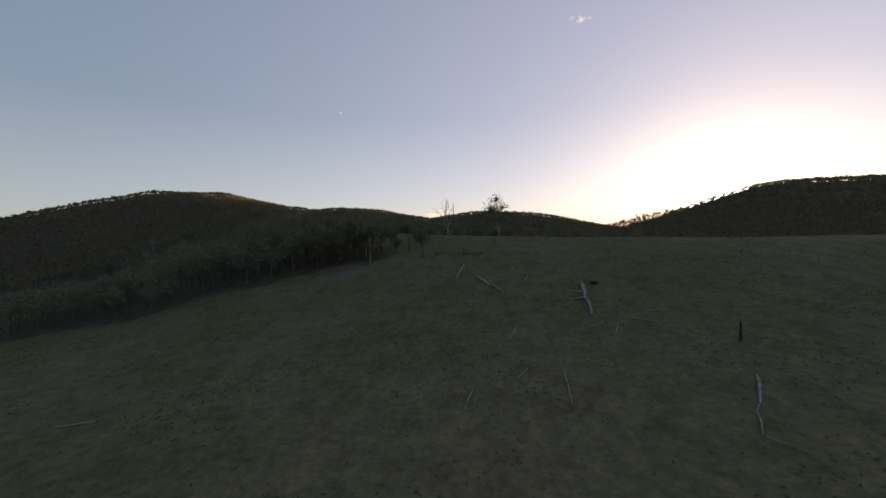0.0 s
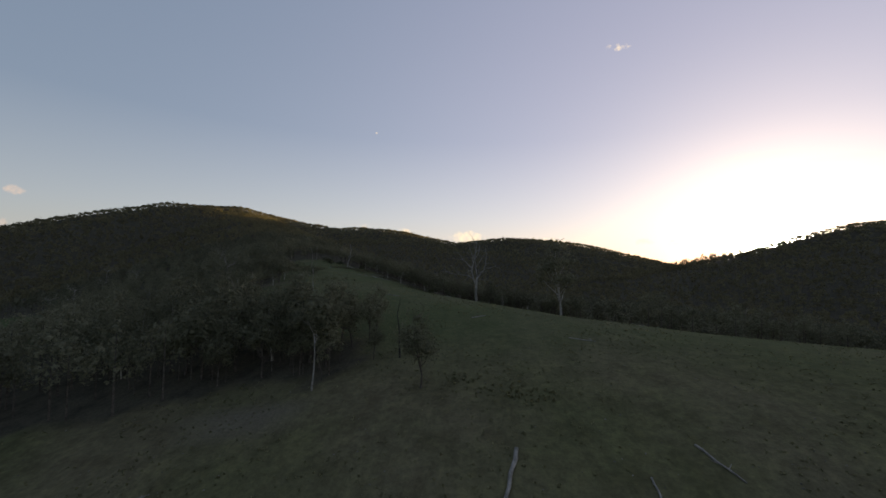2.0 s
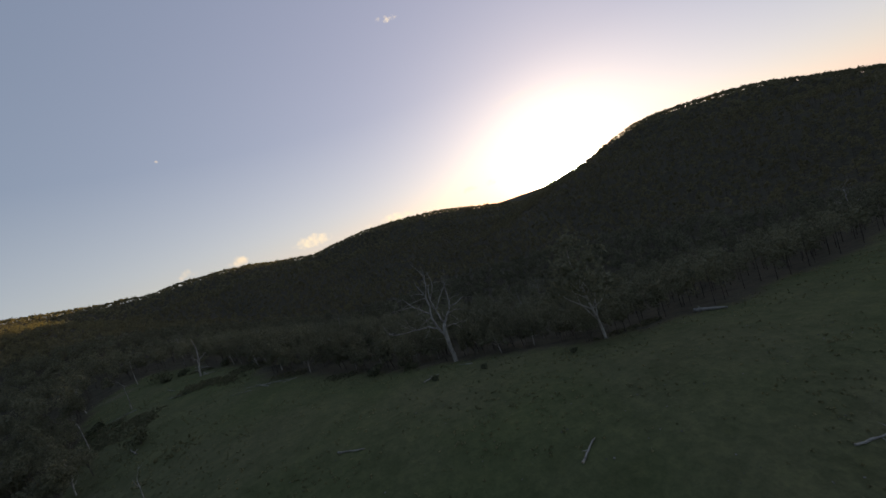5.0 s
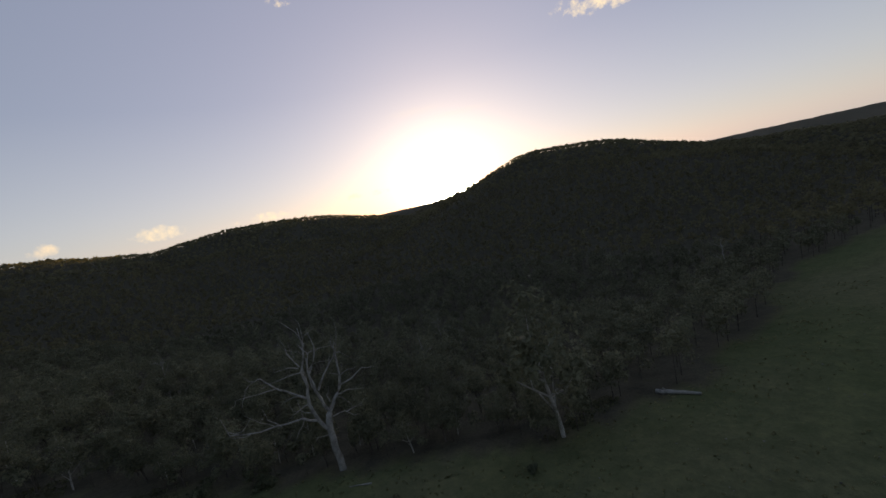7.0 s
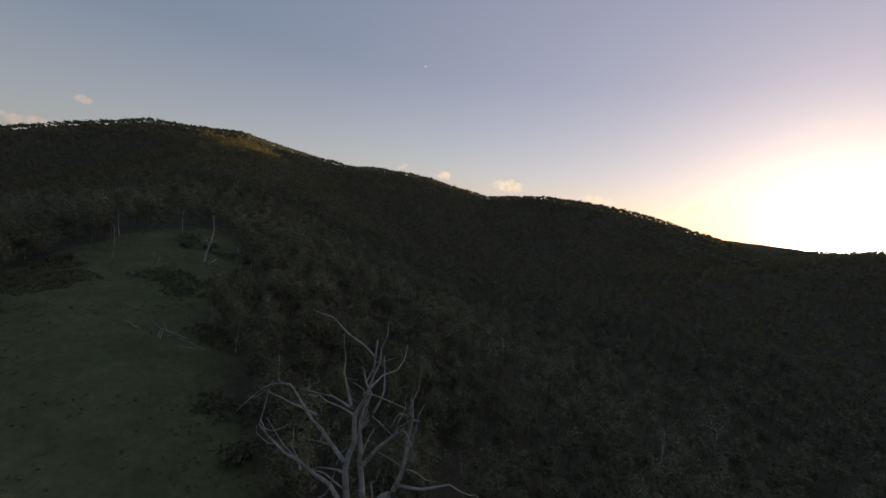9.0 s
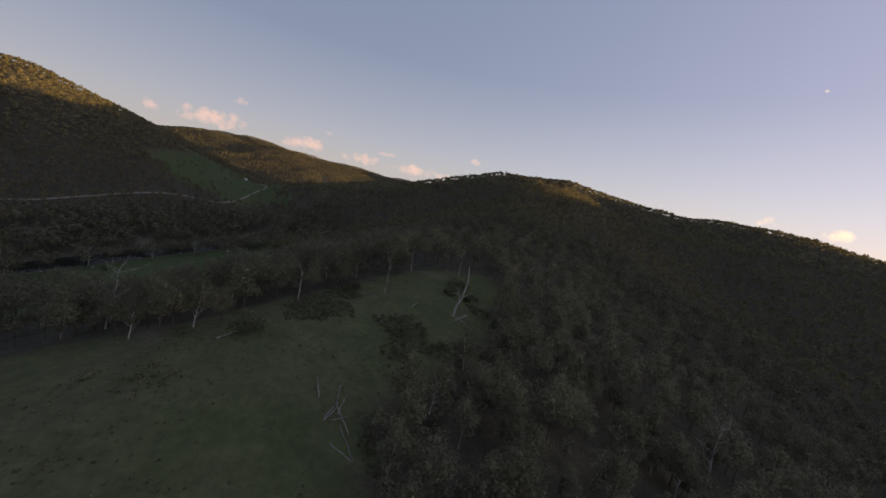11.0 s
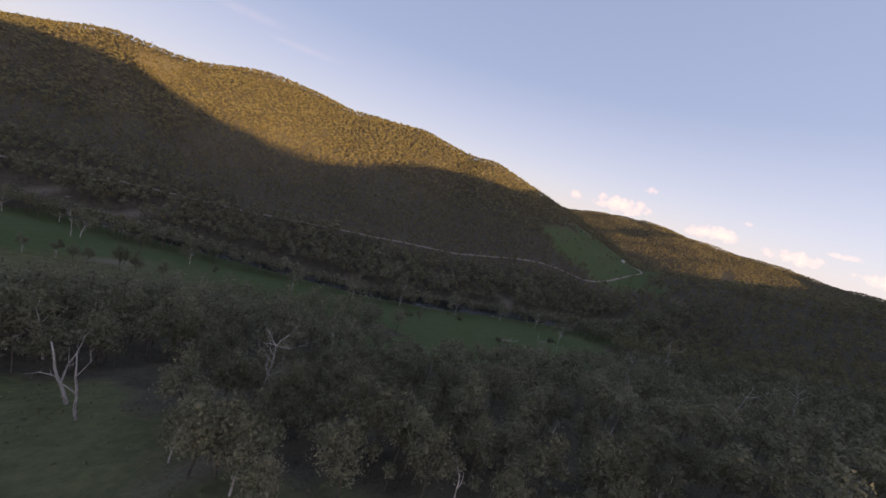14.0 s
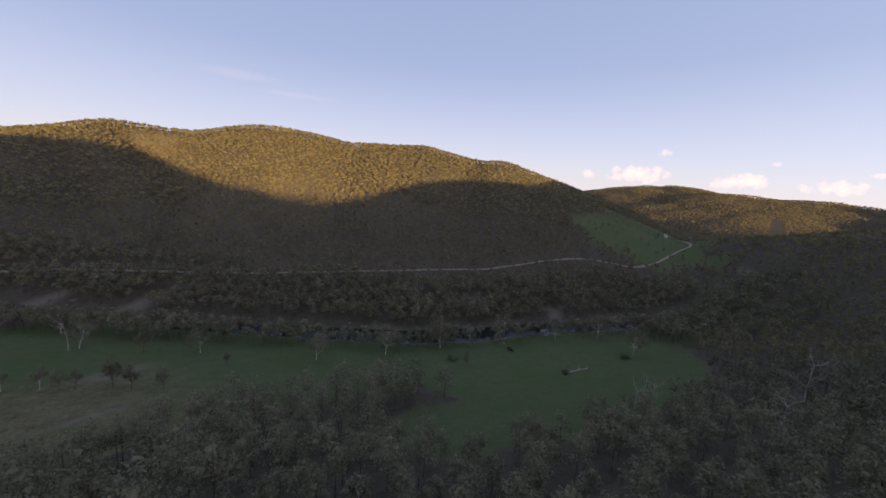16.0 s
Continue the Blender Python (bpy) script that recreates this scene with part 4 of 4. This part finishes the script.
# ---------------------------------------------------------------- fallen timber
def fallen(name, x0, y0, x1, y1, radius, seed, label, stubs=2, mat=FALLEN):
    rng = np.random.default_rng(seed)
    n = 7
    u = np.linspace(0, 1, n)
    px, py = x0 + (x1 - x0) * u, y0 + (y1 - y0) * u
    length = math.hypot(x1 - x0, y1 - y0)
    px += rng.normal(scale=length * 0.012, size=n)
    py += rng.normal(scale=length * 0.012, size=n)
    pz = height(px, py) + radius * 0.65
    base = np.array([x0, y0, at_ground(x0, y0)])
    pts = np.stack([px, py, pz], 1) - base
    body = tube(pts, np.linspace(radius, radius * 0.45, n) * (1 + rng.normal(scale=0.08, size=n)), 8)
    e = new(name)
    e.matrix_world = Matrix.Translation(base)
    tagged(e, label, "log" if radius > 0.12 else "branch", "fallen timber")
    part("stem", raw_mesh("stem", *body, mat, True), e)
    for i in range(stubs):
        k = int(rng.integers(2, n))
        a = rng.uniform(0, 6.28)
        sub, _ = path_points(rng, pts[k], (math.cos(a), math.sin(a), 0.25), length * rng.uniform(0.12, 0.28), 4, 0.2, -0.03)
        part("side_branch", raw_mesh("side_branch", *tube(sub, np.linspace(radius * 0.45, radius * 0.12, len(sub)), 6), mat, True), e)


fallen("fallen_log", 23.2, 64.0, 20.7, 53.6, 0.34, 1, "long bleached fallen log lying down the grassy slope", 3)
fallen("fallen_log", 7.0, 69.6, 10.0, 63.8, 0.26, 2, "weathered grey fallen log on the grass", 2)
fallen("fallen_log", -154.5, 135.9, -160.8, 140.4, 0.24, 4, "fallen dead tree lying on the river paddock", 5, DEAD)
fallen("fallen_log", 31.0, 117.3, 31.6, 113.4, 0.28, 3, "pale fallen log lying at the wood's edge", 1)
for i, (a, b, c, d, r) in enumerate([(10.3, 52.2, 8.8, 49.2, 0.10), (30.2, 38.9, 23.8, 31.0, 0.13), (-1.0, 41.7, -4.1, 39.5, 0.07), (3.5, 39.9, 2.3, 36.2, 0.08), (12.9, 41.8, 11.6, 35.7, 0.10),
                                     (-41.2, 59.7, -43.0, 57.5, 0.10), (-32.9, 40.1, -36.8, 40.0, 0.11), (8.7, 68.2, 10.4, 65.0, 0.09), (5.2, 76.2, 3.1, 69.4, 0.17), (18.4, 76.9, 19.8, 73.5, 0.10),
                                     (13.9, 73.9, 13.8, 71.0, 0.09), (-24.2, 74.3, -22.6, 74.9, 0.09), (2.1, 103.8, 4.2, 104.9, 0.09), (25.0, 51.6, 28.4, 50.0, 0.09),
                                     (23.0, 51.0, 21.0, 48.0, 0.08), (27.0, 53.6, 30.6, 53.0, 0.07), (21.6, 51.8, 19.6, 51.0, 0.06), (8.0, 41.0, 9.6, 43.0, 0.06), (15.8, 69.0, 14.6, 66.0, 0.08),
                                     (-38.2, 159.6, -41.6, 160.6, 0.09), (-39.3, 141.7, -41.0, 144.2, 0.10), (-44.2, 185.4, -40.0, 181.0, 0.10), (-39.5, 174.6, -38.0, 171.0, 0.12), (-47.5, 163.0, -51.0, 162.0, 0.08),
                                     (-44.0, 168.0, -42.0, 165.5, 0.08), (-43.0, 180.4, -41.1, 183.0, 0.09), (-39.0, 171.9, -37.1, 172.6, 0.10), (14.0, 95.0, 17.0, 94.2, 0.08), (-14.0, 119.0, -11.5, 117.5, 0.09), (-3.0, 127.0, -0.5, 128.6, 0.09), (4.2, 128.6, 2.6, 129.8, 0.07)]):
    fallen("fallen_branch", a, b, c, d, r, 40 + i, "bleached fallen branch lying on short grass", 1 + i % 2)
for i in range(9):
    a = random.uniform(0, 3.1)
    x, y = -23.8 + random.uniform(-2.5, 2.5), 149.4 + random.uniform(-1.2, 1.2)
    fallen("fallen_branch", x, y, x + 3.2 * math.cos(a), y + 3.2 * math.sin(a) * 0.5, 0.055, 90 + i, "dead branch in a heap of cut timber", 1)
post = tagged(new("stump", raw_mesh("stump", *tube([(0, 0, -0.3), (0.03, 0, 0.7), (0.1, 0.05, 1.9), (0.12, 0.1, 2.3)], [0.17, 0.14, 0.11, 0.05], 9), CHAR, True)),
              "dark burnt stump standing upright in the grass", "stump")
post.location = (33.5, 44.9, at_ground(33.5, 44.9))


# ---------------------------------------------------------------- shrubs, bracken, grass and stones
def shrub(x, y, r, seed, label="dense dark green shrub on the grass"):
    rng = np.random.default_rng(seed)
    cen = rng.normal(scale=r * 0.42, size=(9, 3)) * [1, 1, 0.4] + [0, 0, r * 0.55]
    e = new("shrub")
    e.matrix_world = pose(x, y, at_ground(x, y))
    tagged(e, label, "shrub", "shrubs")
    part("foliage", raw_mesh("foliage", *leaves(rng, cen, rng.uniform(0.4, 0.6, 9) * r, 60, 0.30, 0.8, 0.3), LEAF_DARK), e)
    stems = [tube(np.array([(0, 0, -0.2), tuple(c * 0.6), tuple(c)]), [0.05, 0.03, 0.015], 5) for c in cen[:5]]
    part("stems", raw_mesh("stems", *join(stems), BARK, True), e)


for i, (x, y, r) in enumerate([(-39.8, 144.6, 2.0), (-48.8, 179.2, 2.1), (-47.0, 176.0, 1.0), (-44.6, 178.5, 1.1), (4.3, 124.5, 0.42), (-1.5, 126.5, 0.4), (13.5, 119.0, 0.4), (60.5, 51.0, 2.2),
                               (-3.2, 137.5, 1.3), (-7.5, 140.0, 1.5), (-121.4, 94.2, 1.7), (-153, 135, 1.3), (-176.3, 150.4, 1.6), (-150.5, 101, 1.9), (-173, 114, 1.3), (-138, 104, 1.2), (-52.5, 160.5, 1.2), (-36, 178, 1.3),
                               (-31, 121.5, 1.5), (-33.5, 119.0, 1.3), (25.0, 63.8, 0.5)]):
    shrub(x, y, r, 200 + i)


def low_growth(name, spots, per, size, tall, mat, label, seed):
    rng = np.random.default_rng(seed)
    cen = []
    for cx, cy, a, b in spots:
        n = int(per * a * b * 3.14)
        t, q = rng.uniform(0, 6.283, n), np.sqrt(rng.uniform(0, 1, n))
        q *= 1 + 0.18 * np.sin(3 * t + cx) + 0.12 * np.sin(7 * t + cy)
        x, y = cx + a * q * np.cos(t), cy + b * q * np.sin(t)
        cen.append(np.stack([x, y, height(x, y) + tall * rng.uniform(0.15, 0.6, n)], 1))
    cen = np.concatenate(cen)
    v, f = leaves(rng, cen, np.full(len(cen), tall * 0.55), 9, size, 0.8, 0.2)
    return tagged(new(name, raw_mesh(name, v, f, mat)), label, "undergrowth", kind="stuff")


low_growth("bracken", [(-45.5, 153.5, 5.5, 4.2), (-36.0, 162.0, 5.0, 3.0), (-31.5, 159.0, 3.0, 2.0), (-29.0, 167.0, 3.5, 5.0), (-50.5, 158.5, 3.0, 2.5), (-20.5, 152.5, 3.0, 2.0), (-12.0, 143.5, 3.0, 1.5), (24.0, 121.0, 6.0, 1.2), (-40.5, 177.5, 2.2, 1.6)],
           6.5, 0.21, 0.45, FERN, "patch of knee-high dark green bracken", 61)
low_growth("weeds", [(1.0, 86.0, 2.6, 1.1), (7.7, 82.6, 3.4, 1.2), (4.5, 83.6, 2.0, 1.0), (-33.0, 137.0, 3.0, 1.8), (-35.5, 133.0, 1.5, 1.0)], 2.5, 0.22, 0.28, TUFT, "low patch of rough weeds in the pasture", 62)

rng = np.random.default_rng(77)
n = 44000
gx, gy = rng.uniform(-75, 75, n), 25 + 170 * rng.random(n) ** 0.9
ok = (open_ground(gx, gy) > 0.5) & (lumps(gx, gy, 6.0, 1.5) + 0.6 * lumps(gx, gy, 2.0, 3.5) + rng.normal(scale=0.5, size=n) > 0.15)
gx, gy = gx[ok], gy[ok]
cen = np.stack([gx, gy, height(gx, gy) + 0.05], 1)
tagged(new("grass_tufts", raw_mesh("grass_tufts", *leaves(rng, cen, rng.uniform(0.08, 0.20, len(cen)), 6, 0.16, 0.5, 0.2), TUFT)),
       "scattered tufts of rough pasture grass", "grass", kind="stuff")


def stones(name, x, y, lo, hi, mat, label, seed):
    rng = np.random.default_rng(seed)
    n = len(x)
    base = np.array([(1, 0, 0), (-1, 0, 0), (0, 1, 0), (0, -1, 0), (0, 0, 0.7), (0, 0, -0.7)])
    tri = np.array([(0, 2, 4), (2, 1, 4), (1, 3, 4), (3, 0, 4), (2, 0, 5), (1, 2, 5), (3, 1, 5), (0, 3, 5)])
    s = rng.uniform(lo, hi, n)[:, None, None]
    v = base[None] * s * rng.uniform(0.6, 1.4, (n, 6, 3)) + np.stack([x, y, height(x, y) + 0.2 * s[:, 0, 0]], 1)[:, None]
    f = (np.arange(n)[:, None, None] * 6 + tri).reshape(-1, 3)
    return tagged(new(name, raw_mesh(name, v.reshape(-1, 3), f, mat)), label, "stones", kind="stuff")


n = 1500
sx, sy = rng.uniform(-50, 60, n), rng.uniform(22, 120, n)
ok = open_ground(sx, sy) > 0.5
stones("field_stones", sx[ok], sy[ok], 0.03, 0.09, STONE, "small pale stones and chips on the pasture", 8)
q = spline(RIVER, 1.1)
q = q[(q[:, 0] > -350) & (q[:, 0] < -60)]
q = q + rng.normal(scale=5.0, size=q.shape)
stones("river_boulders", q[:, 0], q[:, 1], 0.25, 0.9, STONE, "grey boulders and cobbles along the river bed", 9)

shed = new("shed")
shed.matrix_world = pose(-455, 183, at_ground(-455, 183), 0, 0, 25) @ Matrix.Scale(0.75, 4)
tagged(shed, "small white shed on the far green paddock", "shed")
bm = bmesh.new()
bmesh.ops.create_cube(bm, size=1.0, matrix=Matrix.Translation((0, 0, 1.1)) @ Matrix.Diagonal((5.0, 3.2, 2.6, 1)))
me = bpy.data.meshes.new("wall")
bm.to_mesh(me)
me.materials.append(PAINT)
part("wall", me, shed)
rv = [(-2.8, -1.9, 2.4), (2.8, -1.9, 2.4), (2.8, 0, 3.3), (-2.8, 0, 3.3), (2.8, 1.9, 2.4), (-2.8, 1.9, 2.4), (-2.8, -1.9, 2.5), (2.8, -1.9, 2.5), (2.8, 0, 3.4), (-2.8, 0, 3.4), (2.8, 1.9, 2.5), (-2.8, 1.9, 2.5)]
part("roof", raw_mesh("roof", rv, [(0, 1, 2, 3), (3, 2, 4, 5), (6, 9, 8, 7), (9, 11, 10, 8), (0, 6, 7, 1), (5, 4, 10, 11)], PAINT), shed)
